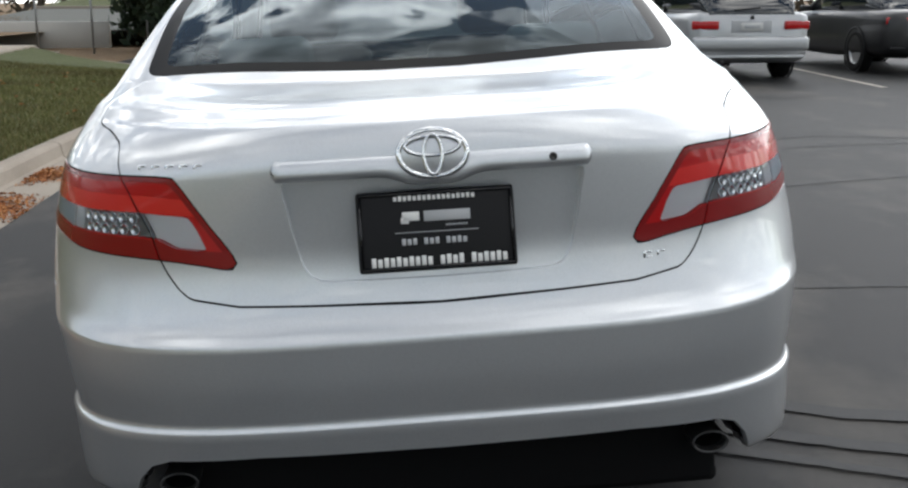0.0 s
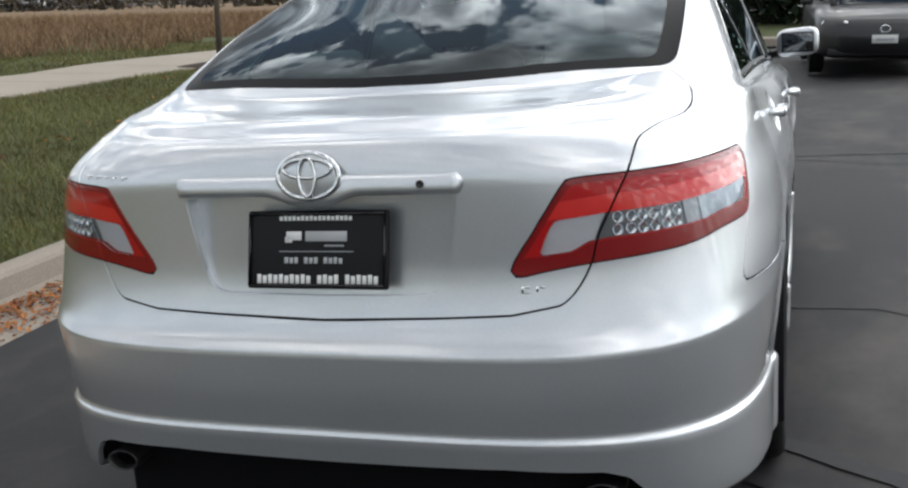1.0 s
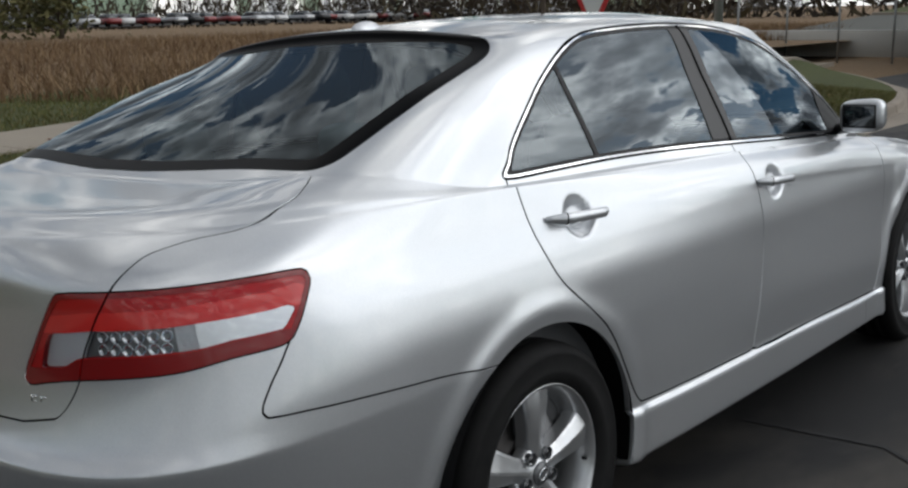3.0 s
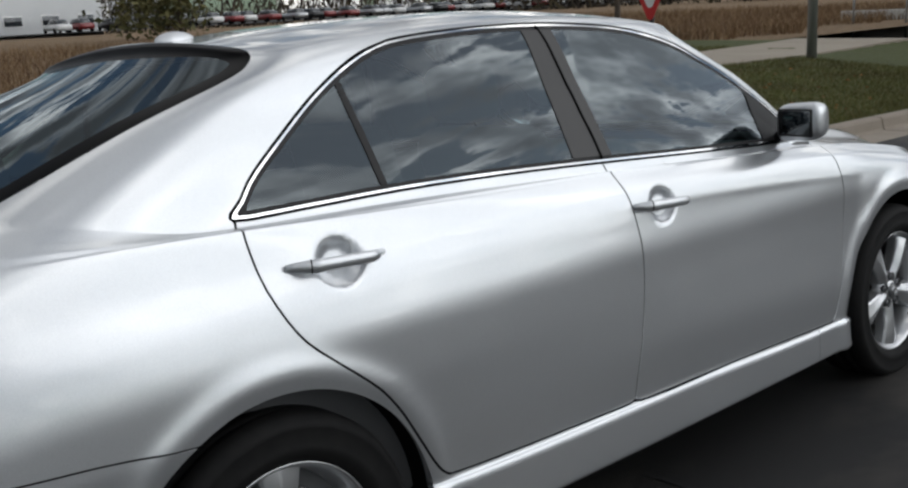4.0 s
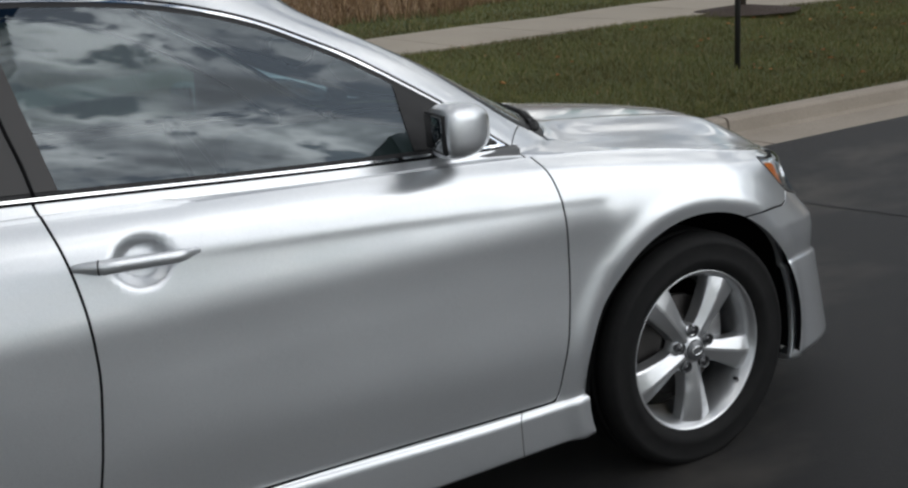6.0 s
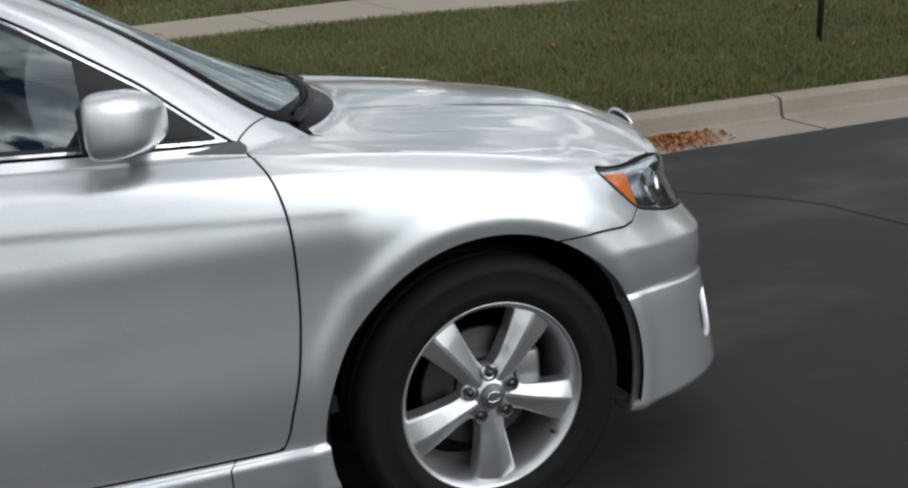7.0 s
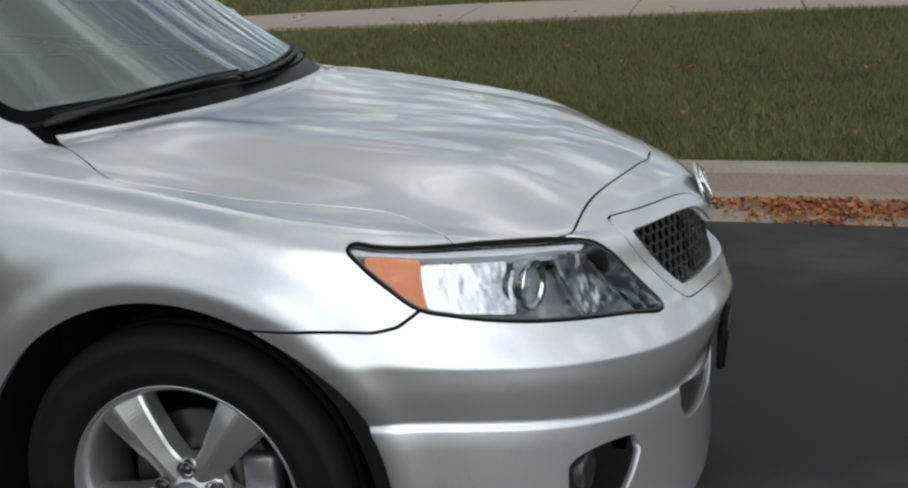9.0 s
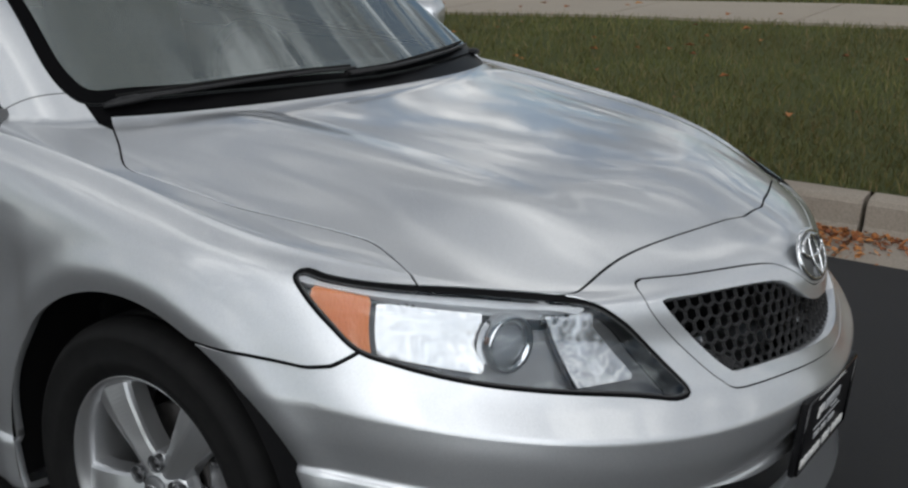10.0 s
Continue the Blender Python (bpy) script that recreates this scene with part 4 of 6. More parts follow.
    # tail lamps
    for zone in (tail_out, tail_in):
        white, red = split(zone, lens_white)
        lamp = panel("tail_lamp", red, M_RED, sedan, side, flange=.018, label="red tail lamp lens with clear middle")
        edge, _ = split(red, lambda d: -(tail(d) + .011))
        panel("lamp_border", edge, M_REDDARK, lamp, side, flange=0, sink=-.0012)
        foot, _ = split(red, lambda d: d[:, 2] - np.interp(d[:, 6], (.40, .52, .55, .588, .678, .776, .838, .936), (.812, .822, .839, .845, .849, .854, .864, .869)))
        glowband, _ = split(red, lambda d: np.maximum(lens_white(d) - .034, np.interp(d[:, 6], (.40, .49, 1.0), (.875, .888, .910)) - d[:, 2]))
        panel("lamp_band", glowband, M_REDBRIGHT, lamp, side, flange=0, sink=-.0005)
        panel("lamp_foot", foot, M_REDDARK, lamp, side, flange=0, sink=-.0008)
        panel("clear_lens", white, M_LENS, lamp, side, flange=.002)
        panel("reflector", white, M_BOWL, lamp, side, flange=.004, sink=.0115)
        if zone is tail_out:
            plain, _ = split(white, lambda d: np.maximum(d[:, 6] - .783, .748 - d[:, 6]))
            panel("lamp_divider", plain, M_BROW, lamp, side, flange=.004, sink=.006)
            dark, _ = split(white, lambda d: d[:, 6] - .748)
            panel("bead_plate", dark, M_BEADPLATE, lamp, side, flange=0, sink=.0105)
            glare, _ = split(white, lambda d: .783 - d[:, 6])
            panel("side_marker", glare, M_MARKER, lamp, side, flange=.003, sink=.002)
            for row in range(2):
                for k in range(6):
                    p, n = surface_at([6, 2], (.614 + .0238 * k - .004 * row, .8845 - .0235 * row), 20, 60, lambda d: d[:, 1] < -1.9)
                    m = Matrix.Translation((s * (p.x - n.x * .010), p.y - n.y * .010, p.z - n.z * .010)) @ Vector((s * n.x, n.y, n.z)).to_track_quat('X', 'Z').to_matrix().to_4x4()
                    part("lamp_bead", lathe([(.0124, .000), (.0120, .0035), (.0095, .0030), (.0045, -.0015), (0, -.003)], 12, m), M_CHROME, lamp)

    # headlamps
    rim, inner = split(head_zone, lambda d: -(head(d) + .0065 * np.maximum(.18, np.sqrt(np.clip(1 - d[:, 5] ** 2, 0, 1)))))
    lamp = panel("headlamp", rim, M_RIM, sedan, side, flange=.055, label="clear headlamp with amber reflector and chrome bowls")
    panel("lamp_cover", inner, M_LENS, lamp, side, flange=0)
    panel("lamp_housing", inner, M_SOCKET, lamp, side, flange=0, sink=.060)
    mid_zone, _ = split(inner, lambda d: np.maximum(np.maximum(4.918 - d[:, 6], d[:, 6] - 5.10), np.maximum(d[:, 2] - np.interp(d[:, 6], (4.9, 5.1), (.763, .748)), np.interp(d[:, 6], (4.9, 5.1), (.682, .650)) - d[:, 2])))
    panel("lamp_bowl", mid_zone, M_REFLECT, lamp, side, flange=.02, sink=.036)
    top_zone, _ = split(inner, lambda d: np.maximum(np.interp(d[:, 6], (4.78, 4.92, 5.22, 5.28), (.786, .767, .737, .722)) - d[:, 2], d[:, 6] - 5.275))
    panel("lamp_brow", top_zone, M_BROW, lamp, side, flange=.03, sink=.008)
    in_zone, _ = split(inner, lambda d: np.maximum(np.maximum(np.interp(d[:, 2], (.61, .74), (5.262, 5.205)) - d[:, 6], d[:, 6] - np.interp(d[:, 2], (.61, .70), (5.378, 5.300))), .618 - d[:, 2]))
    panel("lamp_bowl", in_zone, M_REFLECT, lamp, side, flange=.02, sink=.030)
    amber, _ = split(inner, lambda d: np.maximum(np.maximum(d[:, 6] - 4.910, 4.812 - d[:, 6]), d[:, 2] - np.interp(d[:, 6], (4.80, 4.90), (.782, .767))))
    panel("amber_reflector", amber, M_AMBER, lamp, side, flange=.008, sink=.007)
    p, n = surface_at([6, 2], (5.142, .692), 20, 70, lambda d: d[:, 1] > 1.5)
    m = Matrix.Translation((s * (p.x - n.x * .042), p.y - n.y * .042, p.z - n.z * .042)) @ Vector((s * .25, .95, .05)).to_track_quat('X', 'Z').to_matrix().to_4x4()
    part("projector_ring", lathe([(.050, -.01), (.050, .016), (.047, .021), (.040, .018), (.036, .004), (.036, -.01)], 40, m, True), M_CHROME, lamp)
    part("projector_lens", lathe([(.036, -.004), (.034, .008), (.027, .018), (.016, .024), (0, .026)], 32, m), material("projector_glass", (.75, .8, .85), .02, 0, transmission_weight=.85, ior=1.45), lamp)

    # fog lamp pocket
    p, n = surface_at([6, 2], (5.20, .325), 2, 20, lambda d: d[:, 1] > 1.5)
    m = Matrix.Translation((s * (p.x - .03), p.y - .06, p.z)) @ Vector((s * .2, 1, 0)).to_track_quat('X', 'Z').to_matrix().to_4x4()
    pocket = part("fog_pocket", block(-.04, -.01, -.075, .085, -.06, .06, .01, 2, m), M_BLACK, sedan)
    part("fog_lamp", lathe([(.042, -.0), (.042, .02), (.036, .026), (.030, .022), (0, .030)], 32, m), M_FOG, pocket)

    # wheel housings
    for cy, cz, cr in ARCHES:
        bm = bmesh.new()
        prev = None
        for k in range(37):
            a = math.pi * (-.075 + 1.15 * k / 36)
            y, z = cy + (cr + .012) * math.cos(a), cz + (cr + .012) * math.sin(a)
            row = [bm.verts.new((s * .895, cy + (cr - .0) * math.cos(a), cz + (cr - .0) * math.sin(a))), bm.verts.new((s * .875, y, z)), bm.verts.new((s * .50, y, z)), bm.verts.new((s * .50, cy, cz))]
            if prev:
                for j in range(3):
                    bm.faces.new((prev[j], row[j], row[j + 1], prev[j + 1]))
            prev = row
        part("wheel_housing", bm, M_GAP, sedan)


# wheels
def build_wheel():
    rim = part("wheel", lathe([(.226, .092), (.229, .088), (.231, .080), (.222, .076), (.214, .062), (.206, .03), (.200, -.06), (.222, -.095), (.229, -.10), (.224, -.10), (.195, -.055), (.200, .03), (.208, .066), (.217, .084), (.2225, .090)], 96, None, True), M_ALLOY, sedan, "five-spoke silver alloy wheel")
    tyre_p = [(.224, .088), (.236, .100), (.250, .106), (.262, .1085), (.266, .1065), (.285, .109), (.300, .107), (.304, .1085), (.314, .102), (.324, .092), (.3295, .080), (.3315, .066), (.332, .052), (.325, .051), (.325, .043), (.332, .042), (.3325, .012), (.325, .011), (.325, -.011), (.3325, -.012)]
    tyre_p += [(r, -h) for r, h in reversed(tyre_p[:16])]
    part("tyre", lathe(tyre_p, 96), M_RUBBER, rim)
    # one broad spoke: two facets meeting in an off-centre ridge, stepped flanks
    bm = bmesh.new()
    st = [(.020, .024, .024, .070), (.055, .027, .030, .074), (.085, .027, .031, .077), (.125, .033, .037, .080), (.170, .041, .046, .081), (.205, .048, .054, .078), (.2185, .050, .057, .076)]
    prev = None
    at = np.array([row[0] for row in st])
    fine = np.linspace(at[0], at[-1], 25)
    cols = [pchip(at, np.array([row[c] for row in st]), fine) for c in (1, 2, 3)]
    for r, top, foot, h in zip(fine.tolist(), *[c.tolist() for c in cols]):
        rid = -.15 * top
        row = [(foot, h - .052), (foot, h - .020), (top + .003, h - .013), (top - .003, h - .009), (rid + .004, h + .001), (rid - .004, h + .001), (-top + .003, h - .009), (-top - .003, h - .013), (-foot, h - .020), (-foot, h - .052)]
        row = [bm.verts.new((x, w, r)) for w, x in row]
        if prev:
            for j in range(len(row) - 1):
                bm.faces.new((prev[j], prev[j + 1], row[j + 1], row[j]))
        prev = row
    me = bpy.data.meshes.new("spoke")
    bmesh.ops.recalc_face_normals(bm, faces=bm.faces)
    bm.to_mesh(me)
    bm.free()
    me.materials.append(M_ALLOY)
    for k in range(5):
        sp = new("spoke", me)
        sp.parent = rim
        sp.matrix_basis = Matrix.Rotation(radians(180 + 72 * k), 4, 'X')
    part("hub", lathe([(.072, .03), (.072, .058), (.066, .066), (.040, .070), (.034, .076), (0, .078)], 40), M_ALLOY, rim)
    part("hub_cap", lathe([(.030, .072), (.030, .080), (.026, .084), (0, .086)], 32), M_BEZEL, rim, "dark centre cap")
    part("cap_badge", oval_ring(pose(.0865, 0, 0, 0, 0, 90), .034, .024, .0025, 24, 6), M_CHROME, rim)
    for k in range(5):
        m = Matrix.Rotation(radians(36 + 180 + 72 * k), 4, 'X') @ Matrix.Translation((0, 0, .0545))
        part("nut_well", lathe([(.0175, .078), (.0165, .080), (.0152, .076), (.0150, .058), (0, .058)], 20, m), M_BEZEL, rim)
        part("wheel_nut", lathe([(.0115, .056), (.0115, .070), (.0095, .076), (0, .077)], 6, m), M_NUT, rim)
    part("brake_disc", lathe([(.145, -.012), (.145, .004), (.140, .006), (.09, .006), (.085, .02), (.06, .02), (.06, -.012)], 64, None, True), M_IRON, rim)
    part("brake_caliper", block(-.02, .028, .085, .155, -.07, .07, .012, 2), M_STEEL, rim)
    part("valve", tube([(.070, .150, -.130), (.082, .150, -.128)], .005, 8), M_BLACK, rim)
    return rim


wheel0 = build_wheel()
wheel0.matrix_basis = pose(.782, 1.384, .316, 1, 0, 0)
for x, y, rot in ((.785, -1.388, 33), (-.785, 1.382, 25), (-.785, -1.388, 8)):
    copy_thing(wheel0, pose(x, y, .326, rot, 0, 0 if x > 0 else 180))


def badge(name, centre, tilt, w, h, facing):
    """An oval emblem: outer hoop, two plain inner ovals, pale backing."""
    m = Matrix.Translation(centre) @ Matrix.Rotation(radians(0 if facing < 0 else 180), 4, 'Z') @ Matrix.Rotation(radians(tilt), 4, 'X')
    hoop = part(name, oval_ring(m, w, h, .0062, 56, 8), M_CHROME, sedan, "oval chrome emblem")
    part("inner_oval", oval_ring(m @ Matrix.Translation((0, -.006, .015 * h / .09)), w * .80, h * .42, .0042, 48, 6), M_CHROME, hoop)
    part("inner_oval", oval_ring(m @ Matrix.Translation((0, -.007, -.002)), w * .27, h * .86, .0040, 40, 6), M_CHROME, hoop)
    bm = lathe([(.5, -.004), (.5, .001), (.46, .003), (0, .004)], 48)
    bm.transform(m @ Matrix.Diagonal((w, 1, h, 1)) @ Matrix.Rotation(radians(-90), 4, 'Z'))
    part("backing", bm, M_SILVER if facing < 0 else M_BEZEL, hoop)


badge("emblem", (0, -2.458, .990), -7, .133, .090, -1)
p, n = surface_at([0, 2], (0, .742), 30, 75, lambda d: d[:, 1] > 1.9)
badge("emblem", (0, p.y + .006, .742), -24, .130, .092, 1)


def plate(name, m, label):
    """A dealer's plate with its frame; unreadable or private writing is left as bars."""
    ob = part(name, block(-.157, .157, -.010, .004, -.080, .080, .006, 3, m), M_PLATE, sedan, label)
    words = ((-.084, .080, .064, .010, 17, (), M_WHITE), (-.072, .060, -.022, .013, 12, (3, 7), M_GREYPRINT), (-.134, .138, -.060, .019, 22, (10, 15), M_WHITE), (.018, .062, .008, .004, 9, (), M_GREYPRINT))
    for x0, x1, cz, h, n, gaps, mat in words:
        step = (x1 - x0) / n
        for k in range(n):
            if k not in gaps:
                tall = h * (1, .86, 1, .92)[(k * 7 + n) % 4]
                cx = x0 + step * (k + .5)
                part("print_bar", block(cx - step * .36, cx + step * .36, -.0118, -.009, cz - h / 2, cz - h / 2 + tall, .0005, 1, m), mat, ob)
    for cx, cz, w, h, mat in ((.022, .027, .092, .021, M_GREYPRINT), (-.050, .028, .034, .018, M_WHITE), (-.062, .020, .016, .012, M_WHITE), (0, -.004, .166, .0018, M_GREYPRINT)):
        part("print_bar", block(cx - w / 2, cx + w / 2, -.0118, -.009, cz - h / 2, cz + h / 2, .0008, 1, m), mat, ob)
    bm = bmesh.new()
    for a, b in (((-.150, -.073), (.150, -.073)), ((.150, -.073), (.150, .073)), ((.150, .073), (-.150, .073)), ((-.150, .073), (-.150, -.073))):
        t = tube([(a[0], -.0115, a[1]), (b[0], -.0115, b[1])], .0035, 6)
        t.transform(m)
        tmp = bpy.data.meshes.new("tmp")
        t.to_mesh(tmp)
        t.free()
        bm.from_mesh(tmp)
        bpy.data.meshes.remove(tmp)
    part("plate_frame", bm, M_TRIM, ob)
    return ob


plate("rear_plate", pose(0, -2.446, .836, -15, 0, 0), "black dealer plate with pale print bars")
plate("front_plate", pose(0, 2.330, .43, 4, 0, 180), "black dealer plate with pale print bars")

# badges on the trunk as plain bright bars, and the lock
for a0, a1, z0, z1, n in ((-.588, -.445, .972, .993, 5), (.413, .470, .744, .760, 2)):
    for k in range(n):
        f = (k + .5) / n
        x = a0 + (a1 - a0) * f
        p, nn = surface_at([0, 2], (abs(x), (z0 + z1) / 2), 20, 75, lambda d: d[:, 1] < -1.9)
        w = abs(a1 - a0) / n * .40
        face = Matrix.Translation((x, p.y + .001, (z0 + z1) / 2)) @ Matrix.Rotation(math.atan2(nn.x, -nn.y) * (1 if x > 0 else -1), 4, 'Z')
        for dx, dz, hw, hz in ((-.5, 0, .24, .0075), (.35, .0055, .5, .002), (.35, -.0055, .5, .002)):
            part("letter_bar", block(w * (dx - hw), w * (dx + hw), -.002, .003, dz - hz, dz + hz, .0006, 1, face), M_CHROME, sedan)
p, n = surface_at([0, 2], (.235, .968), 20, 75, lambda d: d[:, 1] < -2)
part("trunk_lock", lathe([(.008, -.002), (.008, .002), (.006, .003), (.004, .001), (0, .001)], 20, Matrix.Translation(p + n * .018) @ n.to_track_quat('X', 'Z').to_matrix().to_4x4()), M_IRON, sedan)

# roof aerial, tail pipes, dark valance and floor
bm = bmesh.new()
bmesh.ops.create_uvsphere(bm, u_segments=24, v_segments=14, radius=1)
for v in bm.verts:
    v.co = Vector((v.co.x * .026 * (1 - .3 * v.co.z), -1.03 + v.co.y * .060, 1.444 + .026 * max(v.co.z, -.2)))
part("roof_aerial", bm, M_SILVER, sedan)
for s in (1, -1):
    part("tail_pipe", lathe([(.036, -.16), (.040, 0), (.0405, .006), (.038, .008), (.034, .004), (.0335, -.02)], 32, Matrix.Translation((s * .562, -2.425, .328)) @ Matrix.Diagonal((1, 1, .62, 1)) @ pose(0, 0, 0, 0, 0, -90)), M_PIPE, sedan, "dull steel tail pipe")
for s in (1, -1):
    part("pipe_bore", lathe([(.0334, -.02), (.032, -.10), (0, -.10)], 24, Matrix.Translation((s * .562, -2.425, .328)) @ Matrix.Diagonal((1, 1, .62, 1)) @ pose(0, 0, 0, 0, 0, -90)), M_GAP, sedan)
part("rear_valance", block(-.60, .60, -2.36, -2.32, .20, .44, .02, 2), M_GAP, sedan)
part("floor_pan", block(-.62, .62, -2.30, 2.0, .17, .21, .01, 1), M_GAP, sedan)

# grille: honeycomb of plastic ribs in front of a dark cavity
def nose_terms(x, z):
    return np.column_stack([x ** i * (z - .65) ** j for i in (0, 2, 4) for j in range(4)])


on_nose = D[:NV * NU]
on_nose = on_nose[(on_nose[:, 1] > 1.9) & (on_nose[:, 0] < .48) & (on_nose[:, 2] > .53) & (on_nose[:, 2] < .75) & (on_nose[:, 7] < 60)]
NOSE = np.linalg.lstsq(nose_terms(on_nose[:, 0], on_nose[:, 2]), on_nose[:, 1], rcond=None)[0]


def front_point(x, z, sink):
    return Vector((x, float(nose_terms(np.array([x]), np.array([z])) @ NOSE) - sink, z))


def honeycomb(x1, z0, z1, cell, inside, sink):
    bm = bmesh.new()
    done = {}
    h = cell * math.sqrt(3) / 2
    rows_n = int((z1 - z0) / h) + 2
    for i in range(rows_n):
        for j in range(int(2 * x1 / cell) + 3):
            cx, cz = -x1 + cell * (j + .5 * (i % 2)), z0 + h * i
            for k in range(6):
                a = radians(30 + 60 * k)
                b = radians(90 + 60 * k)
                r = cell / math.sqrt(3)
                p, q = (cx + r * math.cos(a), cz + r * math.sin(a)), (cx + r * math.cos(b), cz + r * math.sin(b))
                key = tuple(sorted(((round(p[0], 3), round(p[1], 3)), (round(q[0], 3), round(q[1], 3)))))
                if key in done or not (inside(*p) and inside(*q)):
                    continue
                done[key] = 1
                pa, qa = front_point(*p, sink), front_point(*q, sink)
                t = (qa - pa).normalized()
                sdir = t.cross(Vector((0, 1, 0))).normalized() * .0030
                dep = Vector((0, -.006, 0))
                vs = [bm.verts.new(c) for c in (pa + sdir + dep, pa + sdir * .6, pa - sdir * .6, pa - sdir + dep, qa + sdir + dep, qa + sdir * .6, qa - sdir * .6, qa - sdir + dep)]
                for f in ((0, 1, 5, 4), (1, 2, 6, 5), (2, 3, 7, 6)):
                    bm.faces.new([vs[n] for n in f])
    return bm


poly_g = rounded(GRILLE, 2)
inside_g = lambda x, z: poly_sd(np.array([(abs(x), z)]), poly_g)[0] < .022
M_MESH = material("grille_plastic", (.013, .013, .014), .5)
grille = part("grille", honeycomb(.48, .54, .755, .0245, inside_g, .020), M_MESH, sedan, "dark honeycomb grille", smooth=False)
part("grille_back", block(-.46, .46, 2.02, 2.05, .54, .75, .005, 1), M_GAP, grille)
part("lower_grille", block(-.47, .47, 2.12, 2.15, .29, .43, .005, 1), M_GAP, sedan)
for k in range(3):
    part("grille_bar", block(-.44, .44, 2.205, 2.22, .325 + .028 * k, .333 + .028 * k, .002, 1), M_BLACK, sedan)

# two flat wipers lying on the black scuttle
def cowl_point(x, back=0.0, up=.006):
    y = float(np.interp(abs(x), (0, .30, .50, .62, .67), (1.214, 1.180, 1.122, 1.060, 1.036))) - back
    p, n = surface_at([0, 1], (abs(x), y), 84, 116)
    return (x, y, p.z + up)


for xs, back in (((.63, .50, .36, .20, .06), (-.004, .0, .006, .014, .020)), ((.10, -.06, -.22, -.40, -.56), (-.004, .0, .006, .014, .020))):
    arm = part("wiper", tube([cowl_point(x, b, .012) for x, b in zip(xs, back)], [.011, .009, .008, .007, .005], 8, .55), M_BLACK, sedan)
    part("wiper_blade", tube([cowl_point(x, b + .016, .007) for x, b in zip(xs, back)], [.003, .005, .006, .005, .003], 8, 1.2), M_RUBBER, arm)
for s in (1, -1):
    part("cowl_cap", tube([cowl_point(s * x, .0, .003) for x in (.66, .63, .60, .57)], [.010, .018, .018, .010], 10, .5), M_BLACK, sedan)

# cabin
for x in (-.36, .36):
    seat = part("front_seat", block(-.26, .26, -.10, .42, .42, .60, .06, 4, pose(x, 0, 0)), M_SEAT, sedan, "dark cloth seat")
    part("backrest", block(-.25, .25, -.07, .07, 0, .62, .06, 4, pose(x, -.12, .52, 14, 0, 0)), M_SEAT, seat)
    part("headrest", block(-.13, .13, -.05, .05, 0, .17, .045, 4, pose(x, -.305, 1.145, 8, 0, 0)), M_SEAT, seat)
bench = part("rear_bench", block(-.66, .66, -1.22, -.72, .40, .58, .06, 4), M_SEAT, sedan, "dark cloth rear bench")
part("backrest", block(-.66, .66, -.08, .08, 0, .58, .06, 4, pose(0, -1.22, .50, 20, 0, 0)), M_SEAT, bench)
for x in (-.40, .40):
    part("headrest", block(-.13, .13, -.05, .05, 0, .15, .04, 4, pose(x, -1.46, 1.05, 10, 0, 0)), M_SEAT, bench)
part("parcel_shelf", block(-.60, .60, -1.88, -1.44, 1.02, 1.04, .008, 1), M_SEAT, sedan)
part("dashboard", block(-.66, .66, .62, 1.08, .72, .93, .05, 3), M_SEAT, sedan)
part("cabin_floor", block(-.74, .74, -1.9, 1.1, .30, .34, .01, 1), M_SEAT, sedan)
part("steering_wheel", oval_ring(pose(-.36, .46, .86, 25, 0, 0), .37, .37, .015, 40, 8), M_BLACK, sedan)
part("door_lining", block(-.80, -.76, -1.4, .9, .34, .96, .01, 1), M_SEAT, sedan)
part("door_lining", block(.76, .80, -1.4, .9, .34, .96, .01, 1), M_SEAT, sedan)
part("cabin_lining", block(-.52, .52, -1.05, .30, 1.388, 1.396, .003, 1), material("headliner", (.35, .35, .34), .9), sedan)
part("bulkhead", block(-.72, .72, 1.05, 1.08, .3, .86, .01, 1), M_GAP, sedan)
part("bulkhead", block(-.72, .72, -1.98, -1.95, .3, 1.02, .01, 1), M_GAP, sedan)

# ---- loose things on the ground ----


def blades(name, n, spot, height, width, mat, label, category, lean=0.35):
    """Many grass blades as one stuff mesh: each a narrow bent triangle pair."""
    rng = np.random.default_rng(7)
    base = np.array([spot(rng) for _ in range(n)])
    h = height[0] + (height[1] - height[0]) * rng.random(n)
    a = rng.random(n) * 2 * math.pi
    side = np.stack([np.cos(a), np.sin(a), np.zeros(n)], 1) * (width * (.6 + .8 * rng.random(n)))[:, None]
    bend = rng.normal(0, lean, (n, 2)) * h[:, None]
    tip = base + np.column_stack([bend, h])
    mid = base + np.column_stack([bend * .35, h * .55])
    v = np.stack([base - side, base + side, mid + side * .7, mid - side * .7, tip], 1).reshape(-1, 3)
    k = np.arange(n)[:, None] * 5
    me = bpy.data.meshes.new(name)
    me.from_pydata(v.tolist(), [], (k + np.array([[0, 1, 2, 3]])).tolist() + (k + np.array([[3, 2, 4]])).tolist())
    me.materials.append(mat)
    return tagged(new(name, me), label, category, kind="stuff")


